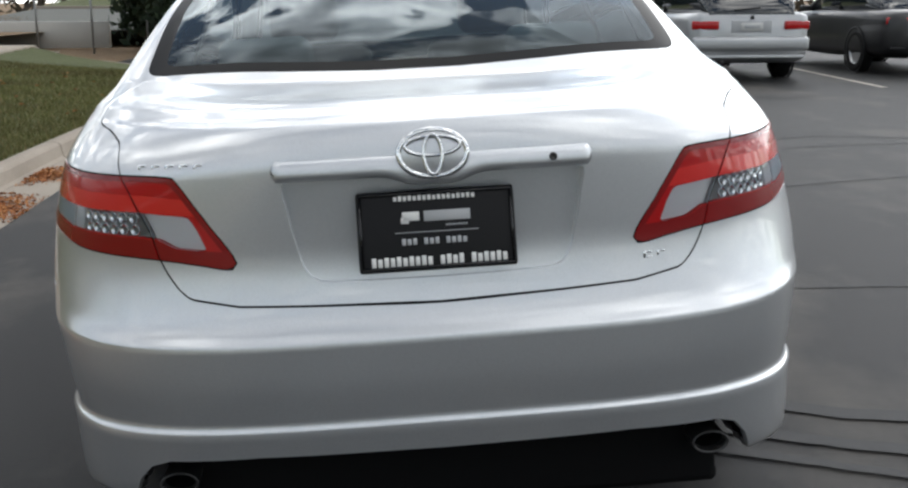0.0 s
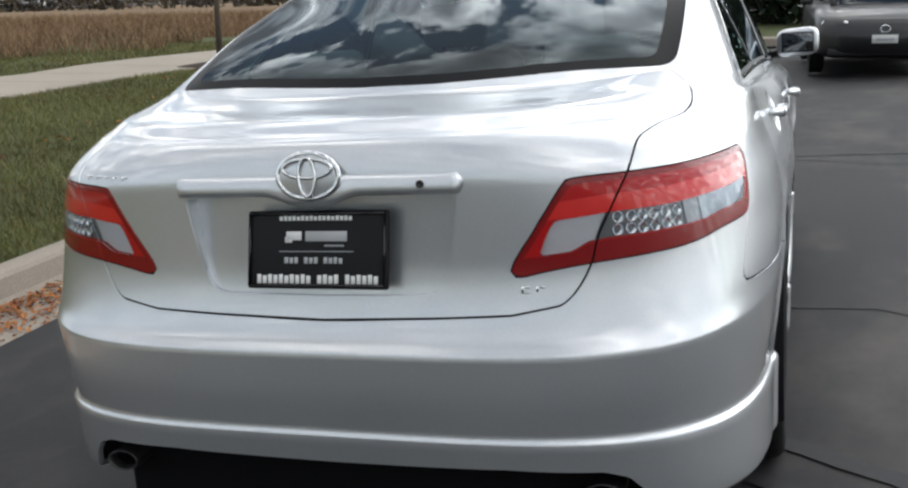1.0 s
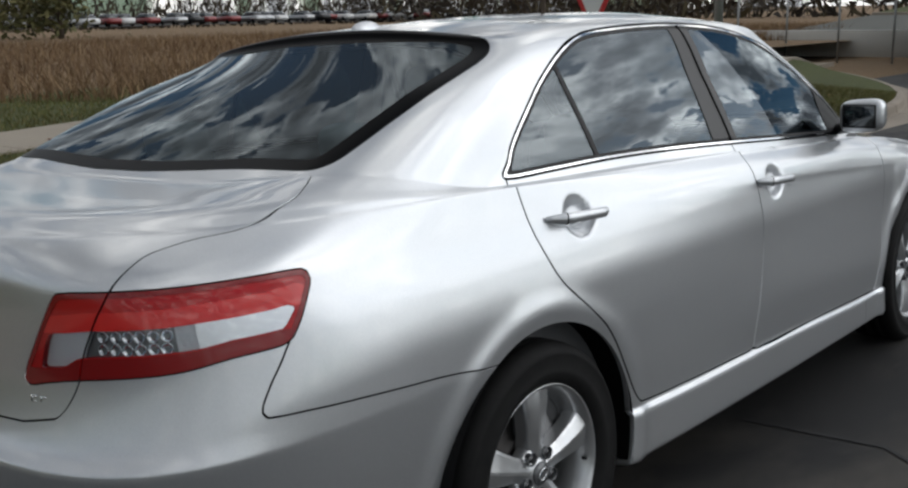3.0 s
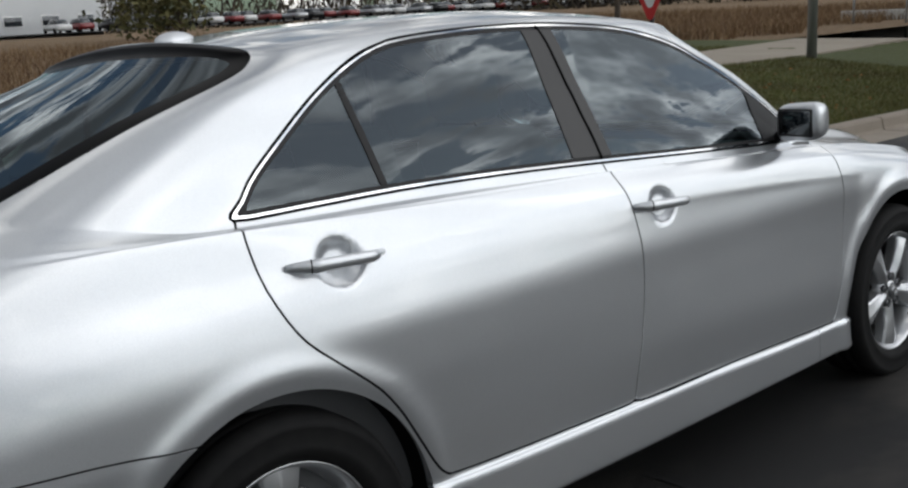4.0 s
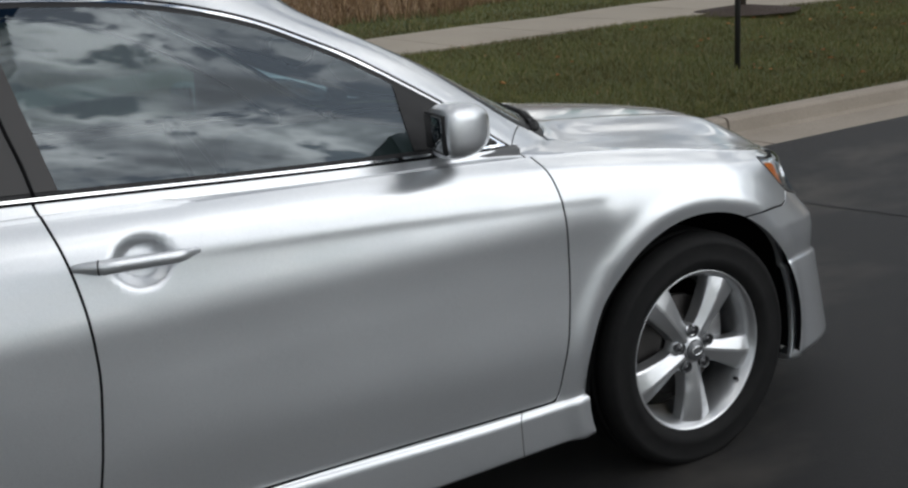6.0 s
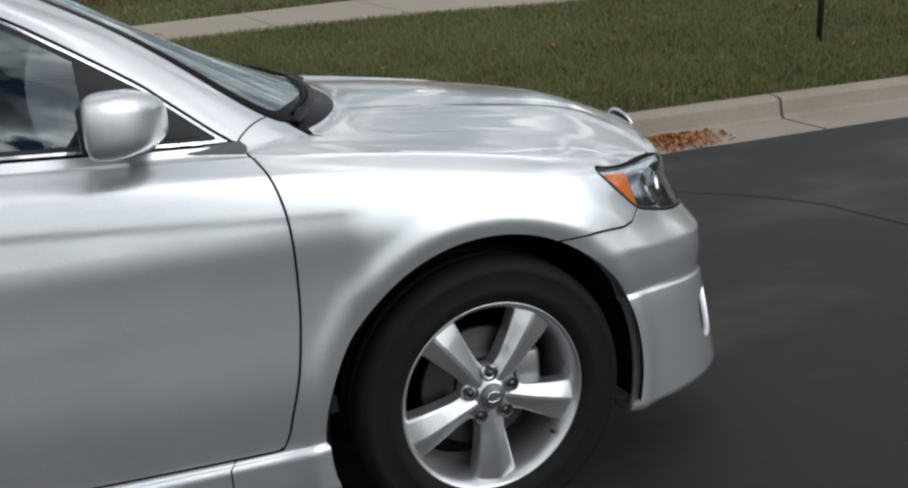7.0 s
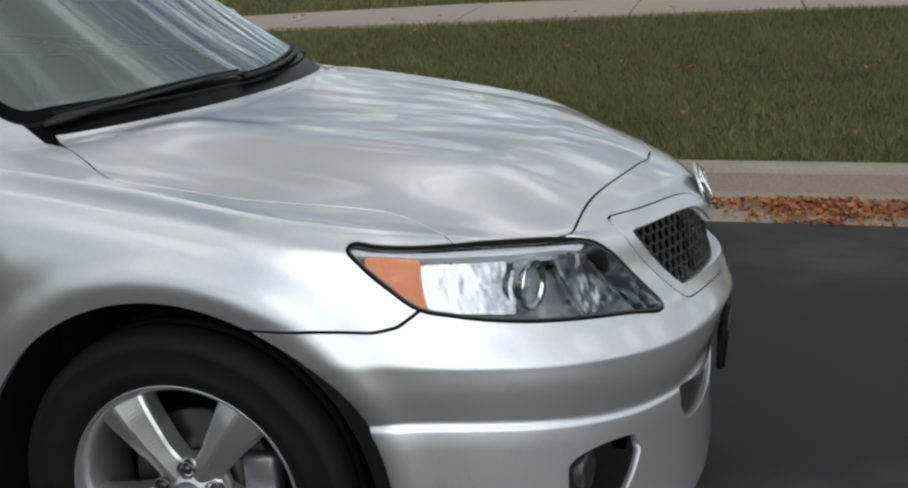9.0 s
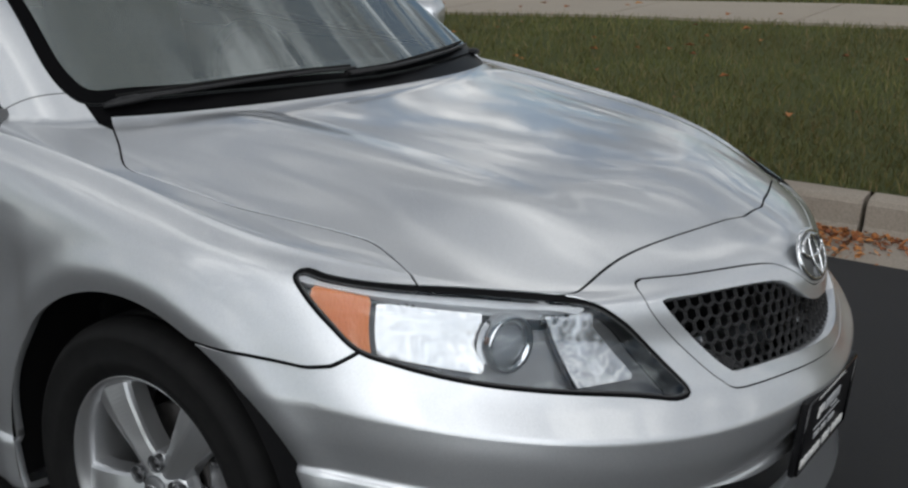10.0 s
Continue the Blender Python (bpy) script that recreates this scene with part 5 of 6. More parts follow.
def island_material(name, stops, rough=0.9, patch=None):
    """Colour differs from blade to blade, with broad patches on top."""
    m = material(name, stops[0][1], rough)
    nt = m.node_tree
    g = nt.nodes.new("ShaderNodeNewGeometry")
    c = ramp_node(m, g.outputs["Random Per Island"], stops)
    col = c.outputs[0]
    if patch:
        n = noise_node(m, patch[0], 4, 0.6)
        p = ramp_node(m, n.outputs["Fac"], [(0.38, patch[1]), (0.62, (1, 1, 1))])
        col = mix_node(m, 1.0, col, p.outputs[0], 'MULTIPLY')
    wire(nt, col, shader(m).inputs["Base Color"])
    return m


M_BLADE = island_material("grass_blade", [(0.0, (0.080, 0.096, 0.018)), (0.5, (0.130, 0.138, 0.032)), (0.85, (0.185, 0.17, 0.058)), (1.0, (0.28, 0.22, 0.11))], 0.8, (0.7, (0.66, 0.60, 0.52)))
M_STALK = island_material("dry_stalk", [(0.0, (0.125, 0.072, 0.035)), (0.5, (0.235, 0.142, 0.073)), (1.0, (0.37, 0.265, 0.148))], 0.9, (0.12, (0.6, 0.57, 0.54)))
M_LEAF = island_material("fallen_leaf", [(0.0, (0.16, 0.05, 0.018)), (0.5, (0.32, 0.11, 0.03)), (1.0, (0.48, 0.22, 0.07))], 0.85)
M_TWIG = island_material("bare_wood_far", [(0.0, (0.035, 0.028, 0.022)), (0.6, (0.075, 0.058, 0.042)), (1.0, (0.12, 0.10, 0.05))], 0.95, (0.08, (0.5, 0.5, 0.5)))
M_EVERGREEN = island_material("evergreen", [(0.0, (0.008, 0.018, 0.008)), (1.0, (0.03, 0.05, 0.02))], 0.9)
M_SHRUB = island_material("olive_leaf", [(0.0, (0.05, 0.055, 0.018)), (1.0, (0.14, 0.13, 0.05))], 0.9)


def lawn_spot(rng):
    while True:
        y = -6 + 21 * rng.random() ** 1.0
        g = 0.005 + 6.4 * rng.random() ** 1.25
        x = kerb_x(y) - g
        near, far = walk_edges(y)
        if x > near + 0.02:
            return (x, y, lawn_z(x, y) - 0.004)


def verge_spot(rng):
    while True:
        y = -8 + 26 * rng.random()
        x = walk_edges(y)[1] - 0.02 - 3.6 * rng.random() ** 1.2
        if x > kerb_x(y) - 10.9:
            return (x, y, lawn_z(x, y) - 0.004)


def field_spot(rng):
    d = 36 * rng.random() ** 1.7
    y = -22 + 80 * rng.random()
    edge = walk_edges(y)[1] - 2.6 - 0.5 * math.sin(y * 0.7) - 0.4 * math.sin(y * 1.9 + 1)
    return (edge - d, y, 0.27)


blades("lawn_grass", 150000, lawn_spot, (0.025, 0.075), 0.0032, M_BLADE, "short mown olive-green autumn lawn grass", "grass", 0.5)
blades("verge_grass", 30000, verge_spot, (0.03, 0.09), 0.006, M_BLADE, "short green grass beyond the walk", "grass", 0.5)
blades("field_grass", 70000, field_spot, (0.16, 0.52), 0.011, M_STALK, "tall dry reddish-brown grass of an open field", "grass", 0.45)


def leaf_litter():
    rng = np.random.default_rng(3)
    patches = ((2.85, .55, 1350), (4.40, .36, 850), (1.35, .6, 900), (-.3, .8, 800), (-1.45, .4, 750), (-2.8, .6, 300))
    verts, faces = [], []
    for cy, sy, n in patches:
        for _ in range(n):
            y = cy + sy * np.clip(rng.normal(0, .55), -1.3, 1.3)
            edge = max(0.0, 1 - ((y - cy) / (1.5 * sy)) ** 2)
            g = .20 + abs(rng.normal(0, .16)) * (0.3 + edge)
            x = kerb_x(y) + min(g, .60)
            z = -.125 + .018 * rng.random() * edge
            r = .008 + .016 * rng.random()
            a = rng.random() * 6.28
            t1, t2 = rng.normal(0, .35, 2)
            k = len(verts)
            for dx, dy, dz in ((-1, 0, .1), (-.2, .6, .5), (1, .1, .0), (-.1, -.55, .4)):
                px, py = r * (dx * math.cos(a) - dy * math.sin(a)), r * (dx * math.sin(a) + dy * math.cos(a))
                verts.append((x + px, y + py, z + r * dz * .6 + t1 * px + t2 * py))
            faces += [(k, k + 1, k + 2), (k, k + 2, k + 3)]
    ob = mesh_ob("leaf_litter", verts, faces, M_LEAF)
    tagged(ob, "crumbled orange-brown leaves lying in the kerb's gutter", "leaves", kind="stuff")
    verts, faces = [], []
    for _ in range(160):
        y, g = -4 + 17 * rng.random(), .3 + 4 * rng.random()
        x = kerb_x(y) - g
        z = lawn_z(x, y) + .05
        r, a = .02 + .025 * rng.random(), rng.random() * 6.28
        k = len(verts)
        for dx, dy, dz in ((-1, 0, .1), (-.2, .6, .6), (1, .1, .2), (-.1, -.55, .5)):
            verts.append((x + r * (dx * math.cos(a) - dy * math.sin(a)), y + r * (dx * math.sin(a) + dy * math.cos(a)), z + r * dz))
        faces += [(k, k + 1, k + 2), (k, k + 2, k + 3)]
    tagged(mesh_ob("lawn_leaves", verts, faces, M_LEAF), "scattered pale fallen leaves on the lawn", "leaves", kind="stuff")


leaf_litter()

# tar-filled cracks and old patches in the asphalt
M_TAR = two_scale("crack_tar", (0.008, 0.008, 0.009), (0.014, 0.014, 0.015), (0.022, 0.022, 0.022), 6.0, 60.0, 0.7, 0.3, 0.003)


def k_slope(c):
    return np.array([(road_z(x + .01) - road_z(x - .01)) / .02 for x in c[:, 0]])


def crack(points, width, seed, lift):
    rng = np.random.default_rng(seed)
    p = np.array(points, float)
    seg = np.concatenate([[0], np.cumsum(np.linalg.norm(np.diff(p, axis=0), axis=1))])
    n = max(8, int(seg[-1] / .04))
    s = np.linspace(0, seg[-1], n)
    c = np.column_stack([np.interp(s, seg, p[:, 0]), np.interp(s, seg, p[:, 1])])
    c += np.cumsum(rng.normal(0, .0025, c.shape), axis=0) * np.minimum(1, np.minimum(s, seg[-1] - s) / .3)[:, None]
    t = np.gradient(c, axis=0)
    t /= np.linalg.norm(t, axis=1, keepdims=True) + 1e-9
    w = width * (.75 + .4 * np.convolve(rng.random(n + 6), np.ones(7) / 7, "valid")) / 2
    nrm = np.column_stack([-t[:, 1], t[:, 0]]) * w[:, None]
    zs = np.array([road_z(x) for x in c[:, 0]])
    v = np.concatenate([np.column_stack([c + nrm, zs + k_slope(c) * nrm[:, 0] + lift]), np.column_stack([c - nrm, zs - k_slope(c) * nrm[:, 0] + lift])])
    f = [(i, n + i, n + i + 1, i + 1) for i in range(n - 1)]
    tagged(mesh_ob("road_crack", v, f, M_TAR), kind="structure")


for k, (pts, w) in enumerate((
        (((-2.30, 3.24), (-1.75, 3.62), (-1.40, 3.90), (-1.03, 4.09), (-0.46, 4.14), (0.45, 4.25), (1.38, 3.72), (2.25, 3.52), (3.50, 3.85), (5.74, 3.92)), .022),
        (((0.70, 0.02), (1.23, -0.00), (1.58, -0.27), (2.19, -0.35), (3.17, -0.34), (4.90, -0.10)), .018),
        (((0.70, -1.25), (0.98, -1.43), (1.24, -1.60), (1.70, -1.75), (2.40, -1.81)), .085),
        (((0.60, -1.50), (0.89, -1.66), (1.18, -1.83), (1.60, -2.00), (2.10, -2.15)), .07),
        (((0.60, -1.67), (0.82, -1.80), (1.06, -1.94), (1.35, -2.10), (1.80, -2.35)), .045),
        (((0.89, 4.10), (1.72, 4.10), (2.71, 4.08), (3.68, 4.40), (4.81, 3.87)), .030),
        (((-1.62, 5.57), (-0.55, 5.42), (0.66, 5.65), (1.18, 5.13)), .016),
        (((2.17, 2.00), (3.33, 2.26), (5.04, 2.00)), .02),
        (((2.87, 5.82), (2.83, 5.37), (2.94, 4.94), (3.29, 4.70)), .05),
        (((4.17, 8.17), (4.63, 7.87), (5.10, 7.95), (5.26, 8.17)), .04))):
    crack(pts, w, 20 + k, .003 + .0011 * k)

M_LINE = two_scale("worn_line_paint", (0.22, 0.20, 0.17), (0.42, 0.38, 0.33), (0.62, 0.58, 0.52), 3.0, 60.0, 0.8, 0.3, 0.002)
for x0, x1 in ((3.30, 3.52), (6.53, 7.0), (9.8, 10.4), (.1, .2)):
    v = [(x + d, y, road_z(x + d) + .005) for x, y in ((x0, 9.0), (x1, 14.2)) for d in (-.05, .05)]
    tagged(mesh_ob("stall_line", v, [(0, 1, 3, 2)], M_LINE), kind="structure")

# ---- parked cars in the stalls ahead ----


def rounded_loft(stations, seg=20):
    """Sections along y: (y, half width, low, high, squareness)."""
    bm = bmesh.new()
    prev = None
    for y, w, z0, z1, sq in stations:
        ringv = []
        for k in range(seg):
            a = 2 * math.pi * k / seg
            c, s = math.cos(a), math.sin(a)
            ringv.append(bm.verts.new((w * math.copysign(abs(c) ** sq, c), y, (z0 + z1) / 2 + (z1 - z0) / 2 * math.copysign(abs(s) ** sq, s))))
        if prev:
            for k in range(seg):
                bm.faces.new((prev[k], prev[(k + 1) % seg], ringv[(k + 1) % seg], ringv[k]))
        else:
            bm.faces.new(list(reversed(ringv)))
        prev = ringv
    bm.faces.new(prev)
    return bm


M_WHEELFAR = material("far_alloy", (0.5, 0.5, 0.5), 0.35, 0.8)
M_DARKGLASS = material("dark_car_glass", (0.02, 0.025, 0.03), 0.06, 0.0, coat_weight=1.0)


def parked_car(m, paint, label, estate, plate_mat):
    car = tagged(new("parked_car"), label, "car", "cars in the stalls")
    car.matrix_basis = m
    roof_end = -2.05 if estate else -1.1
    tail = [(-2.335, .74, .34, .93, .22), (-2.31, .82, .30, .965, .20), (-2.1, .88, .25, .98, .24)] if estate else [(-2.32, .62, .36, .84, .45), (-2.28, .80, .30, .92, .38), (-2.1, .87, .24, .97, .34)]
    body = tail + [(-1.4, .90, .22, .98, .32), (0, .905, .20, .97, .30), (1.2, .895, .21, .93, .32), (1.8, .86, .22, .86, .36), (2.15, .78, .24, .78, .42), (2.3, .58, .32, .66, .5)]
    part("body", rounded_loft(body, 40), paint, car)
    cab = [(roof_end - .28 if estate else -1.75, .62, .90, .97, .4), (roof_end, .68, .90, 1.38 if estate else 1.30, .36), (-.6, .69, .90, 1.44, .34), (0, .69, .90, 1.45, .34), (.45, .66, .90, 1.38, .36), (1.25, .58, .88, .94, .45)]
    part("glasshouse", rounded_loft(cab, 36), M_DARKGLASS, car)
    top = [(roof_end - .05, .52, 1.34 if estate else 1.27, 1.40 if estate else 1.32, .5), (-.6, .60, 1.38, 1.465, .45), (0, .60, 1.38, 1.47, .45), (.42, .55, 1.34, 1.40, .5)]
    part("roof", rounded_loft(top, 24), paint, car)
    for s in (1, -1):
        for y0, y1, z0, z1 in (((1.25, .44, .92, 1.41)), ((roof_end - (.22 if estate else .6), roof_end + .12, .94, 1.38 if estate else 1.30))):
            part("pillar", tube([(s * .60, y0, z0), (s * .57, y1, z1)], .035, 8), paint, car)
        part("pillar", tube([(s * .685, -.25, .93), (s * .615, -.28, 1.40)], .028, 8), M_BLACK, car)
        for y in (-1.36, 1.40):
            tyre = part("tyre", lathe([(.20, .09), (.27, .105), (.315, .095), (.325, .07), (.325, -.07), (.27, -.1), (.2, -.09)], 40, pose(s * .80, y, .325, 0, 0, 0 if s > 0 else 180)), M_RUBBER, car)
            rim = part("rim", lathe([(.215, .085), (.205, .06), (.19, .05), (.06, .065), (0, .07)], 40, pose(s * .80, y, .325, 0, 0, 0 if s > 0 else 180)), M_WHEELFAR, tyre)
            part("wheel_arch", lathe([(.36, .108), (.37, .112), (.345, .112), (.33, .10)], 40, pose(s * .795, y, .335, 0, 0, 0 if s > 0 else 180), True), M_BLACK, car)
        if estate:
            part("tail_lamp", block(-.19, .19, -.045, .045, -.06, .06, .02, 2, pose(s * .66, -2.305, .79, 0, 0, s * 9)), M_RED, car)
        else:
            part("tail_lamp", block(-.20, .20, -.05, .05, -.055, .055, .02, 2, pose(s * .63, -2.235, .80, 0, 0, s * 18)), M_RED, car)
        part("headlamp", block(-.19, .19, -.07, .07, -.055, .055, .03, 2, pose(s * .60, 2.09, .68, 0, 0, s * -28)), M_REFLECT, car)
        part("side_mirror", block(-.09, .09, -.05, .05, -.05, .05, .03, 3, pose(s * .93, .62, .98)), paint, car)
    part("number_plate", block(-.16, .16, -.008, .008, -.055, .055, .004, 1, pose(0, -2.350, .77)), plate_mat, car)
    part("print_bar", block(-.11, .11, -.004, .004, -.02, .02, .002, 1, pose(0, -2.360, .77)), M_GREYPRINT, car)
    part("number_plate", block(-.16, .16, -.008, .008, -.055, .055, .004, 1, pose(0, 2.315, .50)), plate_mat, car)
    part("print_bar", block(-.11, .11, -.004, .004, -.02, .02, .002, 1, pose(0, 2.325, .50)), M_GREYPRINT, car)
    part("grille", block(-.36, .36, -.02, .02, -.05, .05, .02, 2, pose(0, 2.275, .62)), M_BLACK, car)
    part("grille_badge", oval_ring(pose(0, 2.30, .63, 0, 0, 180), .12, .09, .008, 24, 6), M_CHROME, car)
    if estate:
        part("plate_recess", block(-.29, .29, -.01, .01, -.085, .085, .008, 2, pose(0, -2.333, .77)), M_GREYPRINT, car)
        part("badge", block(-.025, .025, -.006, .006, -.025, .025, .005, 2, pose(0, -2.345, .90)), M_BLACK, car)
        part("rear_bumper", block(-.84, .84, -.08, .08, -.10, .10, .05, 4, pose(0, -2.31, .53)), paint, car)
        part("exhaust_pipe", tube([(-.42, -2.2, .27), (-.42, -2.38, .27)], .04, 12), M_BLACK, car)
        part("roof_spoiler", block(-.58, .58, -.10, .06, -.012, .012, .01, 2, pose(0, -2.10, 1.395)), paint, car)
        part("wiper", tube([(-.25, -2.32, 1.0), (.12, -2.30, 1.03)], .01, 6), M_BLACK, car)
    part("bumper_strip", block(-.78, .78, -.03, .03, -.022, .022, .012, 2, pose(0, -2.34 if estate else -2.29, .35 if estate else .40)), paint if estate else M_BLACK, car)
    part("bumper_strip", block(-.70, .70, -.03, .03, -.05, .05, .02, 2, pose(0, 2.24, .33)), M_BLACK, car)
    return car


M_BLACKPAINT = car_paint("black_paint", (0.008, 0.008, 0.009), 0.2, 0.0, 0.4)
shader(M_BLACKPAINT).inputs["Coat Weight"].default_value = 0.35
M_SILVER2 = car_paint("cool_silver_paint", (0.45, 0.46, 0.47), 0.1)
M_REDPAINT = car_paint("dark_red_paint", (0.22, 0.02, 0.02), 0.15, 0.3)
M_WHITEPAINT = car_paint("white_paint", (0.75, 0.75, 0.74), 0.03, 0.0)
M_PLATEWHITE = material("plate_white", (0.6, 0.6, 0.58), 0.5)
parked_car(pose(1.86, 13.1, road_z(1.86), 0, 0, 182), M_BLACKPAINT, "black sedan parked nose out in a stall", False, M_PLATEWHITE)
parked_car(pose(5.19, 12.7, road_z(5.19), 0, 0, 0), M_SILVER2, "silver estate car parked tail out in a stall", True, M_PLATEWHITE)
parked_car(pose(8.36, 13.35, road_z(8.36), 0, 0, 0), M_BLACKPAINT, "black sedan parked tail out in a stall", False, M_PLATEWHITE)

# ---- kerbed green strip and dark trees beyond the stalls ----
v, f = sweep([(0, -.05), (0, .10), (.03, .13), (.30, .14), (.30, -.05)], [0, 60], lambda y: 0)
tagged(mesh_ob("kerb", [(y - 9 + 6, 19.0 + x, z + .1) for x, y, z in v], f, M_CONCRETE), kind="structure")
plane_ob("green_strip", -3, 60, 19.28, 30, .21, M_SOIL)


def clump_tree(name, place, height, spread, mat, leaves, label, category, trunk_r=.12, bottom=.25, leaf=.10, seed=1, group=""):
    """A tapered trunk with limbs, and a crown of many small uneven leaves."""
    rng = np.random.default_rng(seed)
    tree = tagged(new(name), label, category, group)
    tree.location = place
    wood = M_BARK
    part("trunk", tube([(0, 0, -.1), (.02, .01, height * .25), (-.03, .02, height * .55), (.02, -.02, height * .92)], [trunk_r, trunk_r * .8, trunk_r * .5, trunk_r * .12], 10), wood, tree)
    verts, faces = [], []
    tips = []
    for k in range(9):
        a = rng.random() * 6.28
        z0 = height * (bottom + (.85 - bottom) * k / 9)
        r = spread * (.55 + .45 * rng.random()) * (1 - .45 * k / 9)
        tip = Vector((r * math.cos(a), r * math.sin(a), z0 + height * .18))
        part("limb", tube([(0, 0, z0), tip * .5 + Vector((0, 0, z0 * .5)), tip], [trunk_r * .32, trunk_r * .2, trunk_r * .05], 6), wood, tree)
        tips += [tip, tip * .75 + Vector((0, 0, z0 * .2)), Vector((0, 0, z0 + height * .12))]
    for _ in range(leaves):
        c = tips[rng.integers(len(tips))]
        p = np.array(c) + rng.normal(0, 1, 3) * spread * np.array((.24, .24, .20))
        u, w = rng.normal(0, 1, 3), rng.normal(0, 1, 3)
        u /= np.linalg.norm(u)
        w /= np.linalg.norm(w)
        s = leaf * (.5 + rng.random())
        k = len(verts)
        verts += [tuple(p - u * s), tuple(p + w * s * .6), tuple(p + u * s), tuple(p - w * s * .6)]
        faces.append((k, k + 1, k + 2, k + 3))
    mesh_ob("crown", verts, faces, mat, tree)
    return tree


M_BARK = two_scale("bark", (0.05, 0.038, 0.028), (0.11, 0.085, 0.065), (0.17, 0.14, 0.11), 4.0, 40.0, 0.95, 0.9, 0.02, (1, 1, .25))
clump_tree("young_tree", (-7.82, 10.62, .30), 4.6, 1.1, M_SHRUB, 900, "young street tree with thin brown trunk in a mulch ring", "tree", .055, .45, .05, 4)
rng_m = np.random.default_rng(5)
v = [(-7.82, 10.62, .39)] + [(-7.82 + (.75 + .12 * rng_m.random()) * math.cos(a), 10.62 + (.75 + .12 * rng_m.random()) * math.sin(a), .29) for a in np.linspace(0, 2 * math.pi, 25)[:-1]]
tagged(mesh_ob("mulch_ring", v, [(0, i + 1, (i + 1) % 24 + 1) for i in range(24)], two_scale("mulch", (.02, .012, .008), (.05, .03, .02), (.09, .06, .04), 8, 60, 1, 1, .02)), "dark bark mulch round a young tree", "mulch")
for k, (x, y, h, sp) in enumerate(((-7.6, 32.6, 4.3, 2.0), (-5.0, 30.2, 4.6, 2.4), (-2.4, 29.0, 4.3, 2.5), (.2, 28.0, 4.6, 2.6), (2.6, 27.2, 4.5, 2.6))):
    clump_tree("conifer", (x, y, .1), h, sp, M_EVERGREEN, 6000, "dense dark evergreen tree behind the car park", "tree", .2, .02, .17, 30 + k, "evergreens behind the stalls")
clump_tree("shrub", (-6.2, 36, .2), 3.6, 2.2, M_EVERGREEN, 2400, "large dark evergreen shrub by a wall", "shrub", .12, .02, .16, 61)
clump_tree("shrub", (-62, 33, .2), 7.0, 4.0, M_SHRUB, 2500, "olive-leaved tree at the field's edge", "tree", .2, .05, .25, 62)

# low pale wall and wire fence posts beyond the lawn
M_WALL = two_scale("pale_render", (.42, .41, .38), (.55, .54, .50), (.62, .61, .57), 1.0, 30, .9, .2, .003)
tagged(part("garden_wall", block(-16.5, -9.4, 34.4, 34.7, -.3, .62, .02, 1), M_WALL), kind="structure")
# a street beyond the wall, rising gently to a mown bank
M_STREET = two_scale("worn_street", (.075, .078, .068), (.105, .108, .095), (.14, .142, .125), .15, 12.0, .9, .3, .01)
tagged(mesh_ob("street", [(-16.5, 36, .28), (8, 36, .28), (8, 50, .98), (-16.5, 50, .98)], [(0, 1, 2, 3)], M_STREET), kind="structure")
tagged(mesh_ob("kerb", [(-16.5, 50, .9), (8, 50, .9), (8, 50, 1.10), (-16.5, 50, 1.10), (8, 50.35, 1.11), (-16.5, 50.35, 1.11)], [(0, 1, 2, 3), (3, 2, 4, 5)], M_CONCRETE), kind="structure")
tagged(mesh_ob("bank", [(-16.5, 50.3, 1.08), (8, 50.3, 1.08), (8, 72, 2.3), (-16.5, 72, 2.3), (8, 72, -.4), (-16.5, 72, -.4)], [(0, 1, 2, 3), (3, 2, 4, 5)], M_SOIL), kind="structure")
M_FENCE = material("galvanised_post", (.32, .33, .33), .5, .6)
for k in range(6):
    post = tagged(part("fence_post", tube([(-14.4 + 1.75 * k, 31.2, -.4), (-14.4 + 1.75 * k, 31.2, 2.3)], .035, 10), M_FENCE), "grey metal fence post beyond the lawn", "post", "fence posts beyond the lawn")

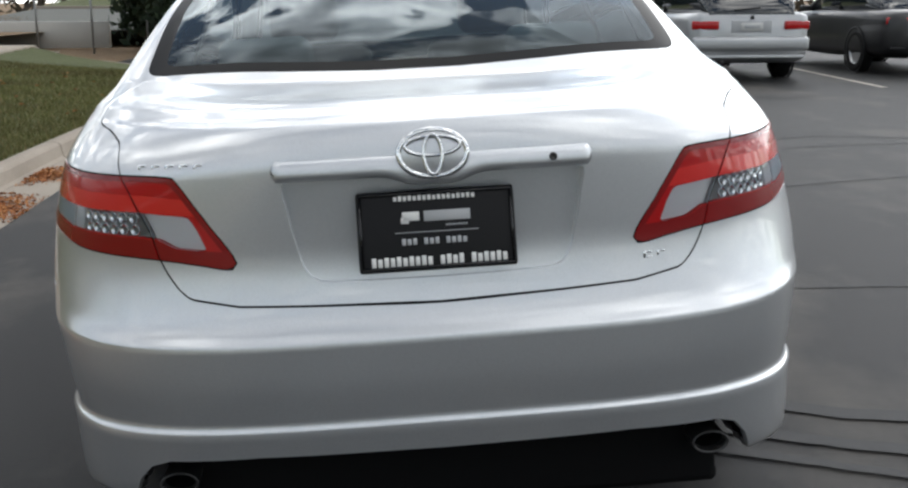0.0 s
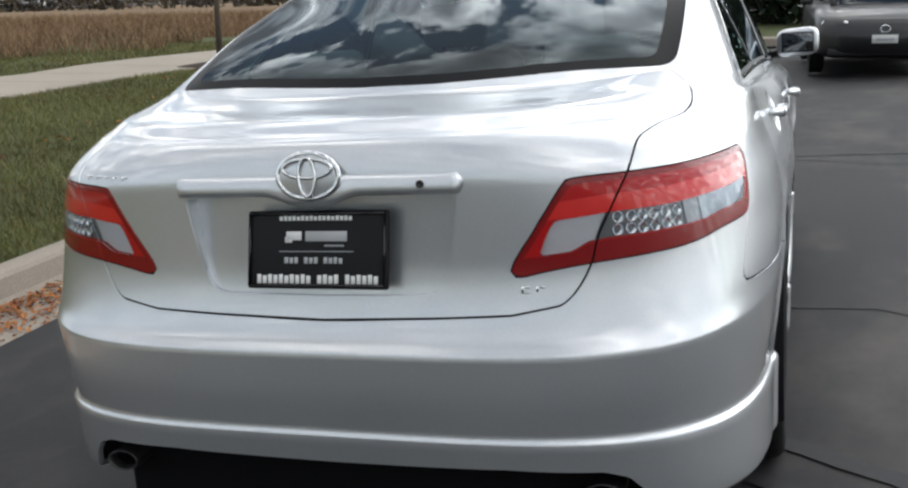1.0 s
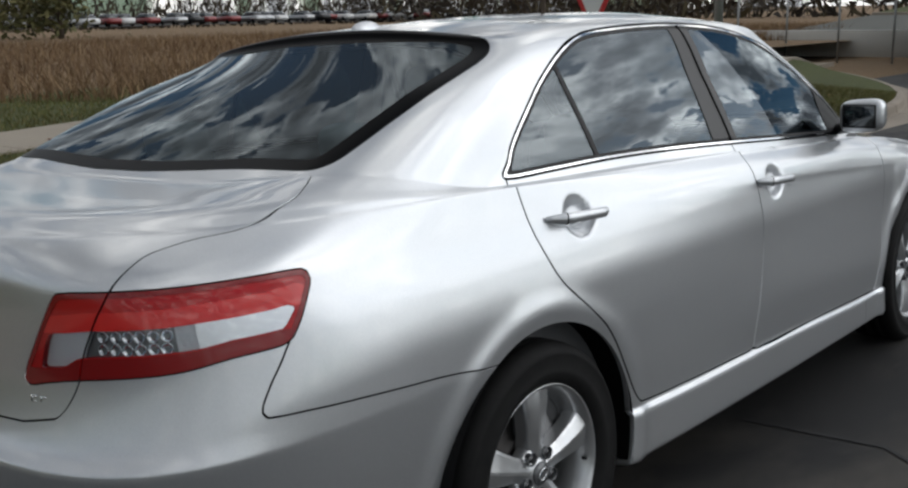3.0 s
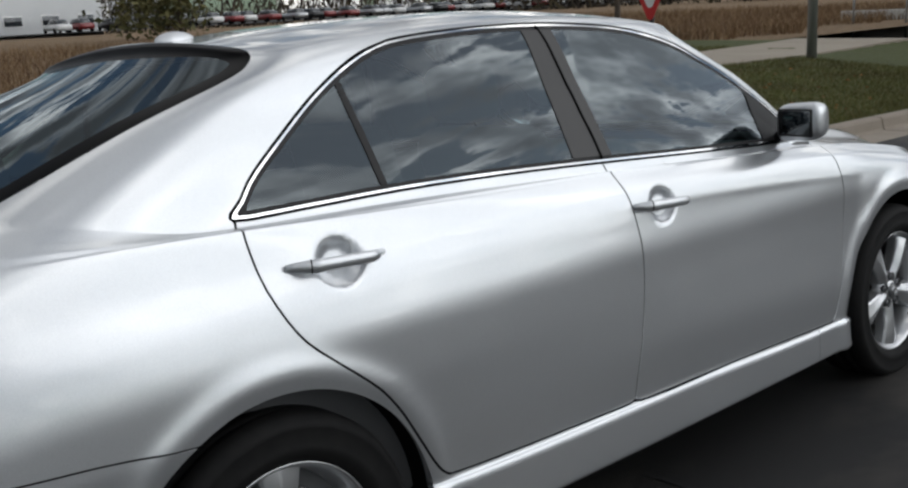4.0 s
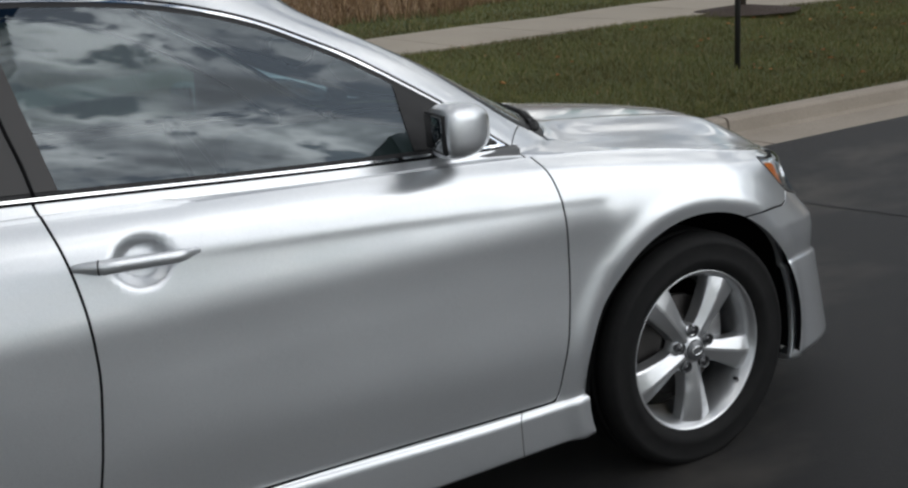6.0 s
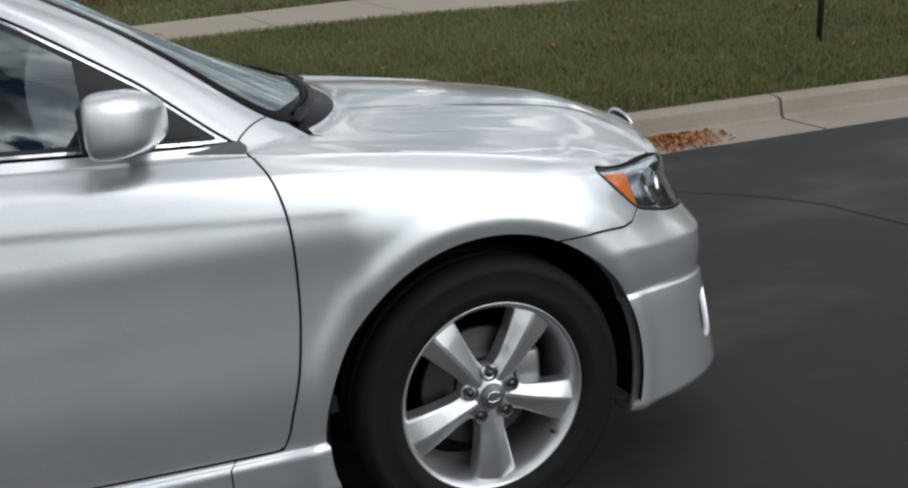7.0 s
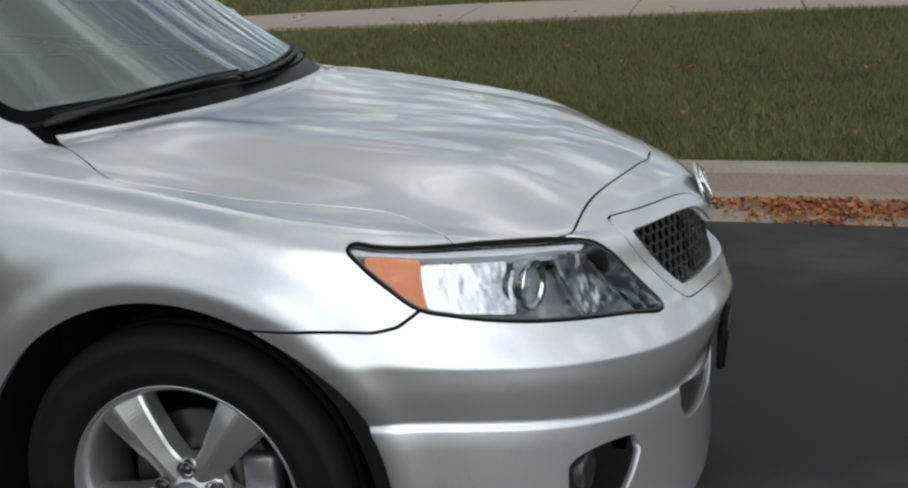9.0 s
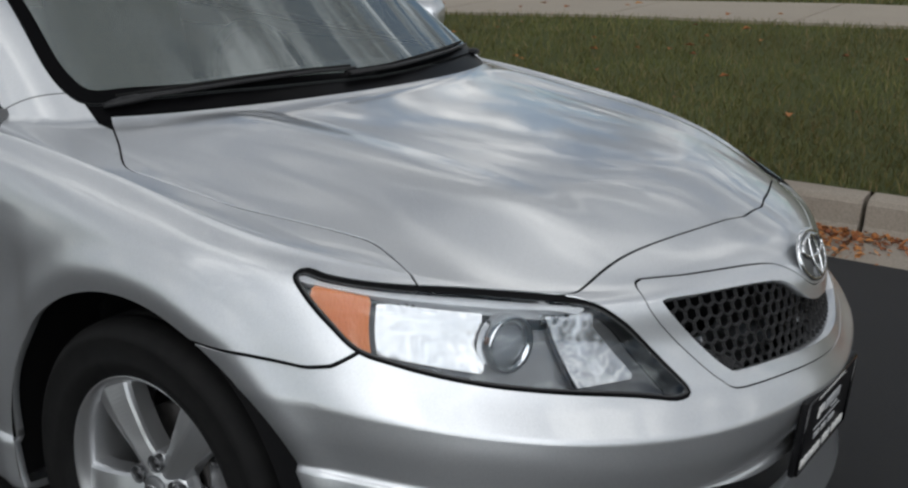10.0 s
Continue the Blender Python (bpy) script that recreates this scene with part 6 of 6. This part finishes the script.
# give-way sign, lamp pole
M_SIGNRED = material("sign_red", (.55, .02, .02), .35)
M_SIGNWHITE = material("sign_white", (.75, .75, .74), .4)
M_POLE = material("dark_pole", (.02, .019, .018), .6)
sign = tagged(new("yield_sign"), "red and white triangular yield sign on a dark pole", "road sign")
sign.matrix_basis = pose(-4.60, 7.16, .09, 0, 0, -8)
part("pole", tube([(0, .03, -.1), (0, .03, 1.95)], .028, 10), M_POLE, sign)
for nm, size, y, mat in (("sign_face", .40, 0, M_SIGNRED), ("sign_centre", .27, -.004, M_SIGNWHITE)):
    bm = bmesh.new()
    cz = 1.095 + .40
    corner = .055
    pts = []
    for a in (270, 30, 150):
        cx, cy = (size - 2 * corner) * math.cos(radians(a)), (size - 2 * corner) * math.sin(radians(a))
        pts += [(cx + corner * math.cos(radians(a + d)), cy + corner * math.sin(radians(a + d))) for d in (-60, -40, -20, 0, 20, 40, 60)]
    fr = [bm.verts.new((px, y - .003, cz + pz)) for px, pz in pts]
    bk = [bm.verts.new((px, y + .003, cz + pz)) for px, pz in pts]
    bm.faces.new(fr)
    bm.faces.new(list(reversed(bk)))
    for i in range(len(fr)):
        j = (i + 1) % len(fr)
        bm.faces.new((fr[i], bk[i], bk[j], fr[j]))
    part(nm, bm, mat, sign, smooth=False)
lamp_pole = tagged(new("street_lamp"), "tall grey street lamp pole beside the walk", "street lamp")
lamp_pole.location = (-7.0, 15.05, .30)
part("pole", tube([(0, 0, -.1), (0, 0, 3), (0, 0, 7.5)], [.09, .075, .05], 14), M_FENCE, lamp_pole)
part("arm", tube([(0, 0, 7.4), (.5, 0, 7.65), (1.2, 0, 7.7)], .035, 8), M_FENCE, lamp_pole)
part("lamp_head", block(-.28, .28, -.12, .12, -.05, .05, .03, 2, pose(1.4, 0, 7.68)), M_FENCE, lamp_pole)

# ---- far side of the field ----


def far_car(paint, label):
    car = tagged(new("far_car"), label, "car", "far parked cars")
    part("body", rounded_loft([(-2.2, .7, .35, .85, .5), (-1.9, .88, .25, .95, .4), (1.7, .88, .25, .9, .4), (2.2, .65, .35, .7, .5)], 16), paint, car)
    part("cabin", rounded_loft([(-1.7, .55, .85, .95, .5), (-1.1, .66, .85, 1.42, .45), (.2, .66, .85, 1.42, .45), (1.1, .55, .85, .93, .5)], 16), M_DARKGLASS, car)
    for s in (1, -1):
        for y in (-1.35, 1.35):
            part("wheel", lathe([(0, .1), (.2, .1), (.31, .08), (.32, -.08), (0, -.09)], 16, pose(s * .78, y, .32, 0, 0, 0 if s > 0 else 180)), M_RUBBER, car)
    return car


protos = [far_car(p, l) for p, l in ((M_WHITEPAINT, "small white car parked far off"), (M_REDPAINT, "small dark red car parked far off"), (M_BLACKPAINT, "small black car parked far off"), (M_SILVER2, "small silver car parked far off"))]
order = np.random.default_rng(11).permutation(list(range(4)) * 8)
for i, k in enumerate(order):
    m = pose(-108 - 1.2 * math.sin(i * 1.7), 44 + 2.9 * i, .60, 0, 0, 88 + 4 * math.sin(i * 2.3))
    if i < 4:
        protos[i].matrix_basis = m
    else:
        copy_thing(protos[k], m)


def far_woods():
    """Leafless woods along the horizon: many short crossed twigs and trunks."""
    rng = np.random.default_rng(9)
    n = 26000
    ang = rng.random(n)
    y = -160 + 520 * ang
    x = -150 - 25 * rng.random(n)
    top = 5.5 + 2.5 * np.sin(y * .11) + 1.6 * np.sin(y * .37 + 1) + 1.2 * np.sin(y * .9)
    z = top * rng.random(n) ** 1.15
    u = rng.normal(0, 1, (n, 3)) * np.array((.3, .5, .9))
    c = np.column_stack([x, y, z])
    s = rng.normal(0, 1, (n, 3)) * .22
    v = np.stack([c - u, c + s, c + u], 1).reshape(-1, 3)
    ob = mesh_ob("far_woods", v, np.arange(3 * n).reshape(-1, 3), M_TWIG)
    tagged(ob, "band of dark leafless woods along the horizon", "woods", kind="stuff")
    n2 = 9000
    c = np.column_stack([-120 + 320 * rng.random(n2), 105 + 20 * rng.random(n2), 6.5 * rng.random(n2)])
    u = rng.normal(0, 1, (n2, 3)) * np.array((.8, .4, .9))
    s = rng.normal(0, 1, (n2, 3)) * .35
    v = np.stack([c - u, c + s, c + u], 1).reshape(-1, 3)
    tagged(mesh_ob("far_woods", v, np.arange(3 * n2).reshape(-1, 3), M_TWIG), "dark leafless woods beyond the junction", "woods", kind="stuff")


far_woods()


def warehouse(m, w, d, h, label):
    b = tagged(new("warehouse"), label, "building", "far buildings")
    b.matrix_basis = m
    part("wall", block(-w / 2, w / 2, -d / 2, d / 2, -.2, h, .02, 1), M_WALLFAR, b)
    part("roof", block(-w / 2 - .3, w / 2 + .3, -d / 2 - .3, d / 2 + .3, h, h + .5, .05, 1), M_FENCE, b)
    n = int(w / 5)
    for k in range(n):
        x = -w / 2 + (k + .5) * w / n
        win = part("window", block(x - 1.3, x + 1.3, d / 2 - .02, d / 2 + .06, 1.2, 2.4, .02, 1), M_SIGNWHITE, b)
        part("pane", block(x - 1.15, x + 1.15, d / 2 + .05, d / 2 + .09, 1.32, 2.28, .01, 1), M_DARKGLASS, win)


M_WALLFAR = two_scale("pale_cladding", (.55, .56, .56), (.68, .69, .69), (.75, .76, .76), .4, 8, .7, .15, .01)
warehouse(pose(-118, 22, .2, 0, 0, -72), 60, 20, 5.0, "long low white warehouse across the field")
warehouse(pose(-140, -50, .2, 0, 0, -80), 60, 24, 6.0, "long low white warehouse across the field")
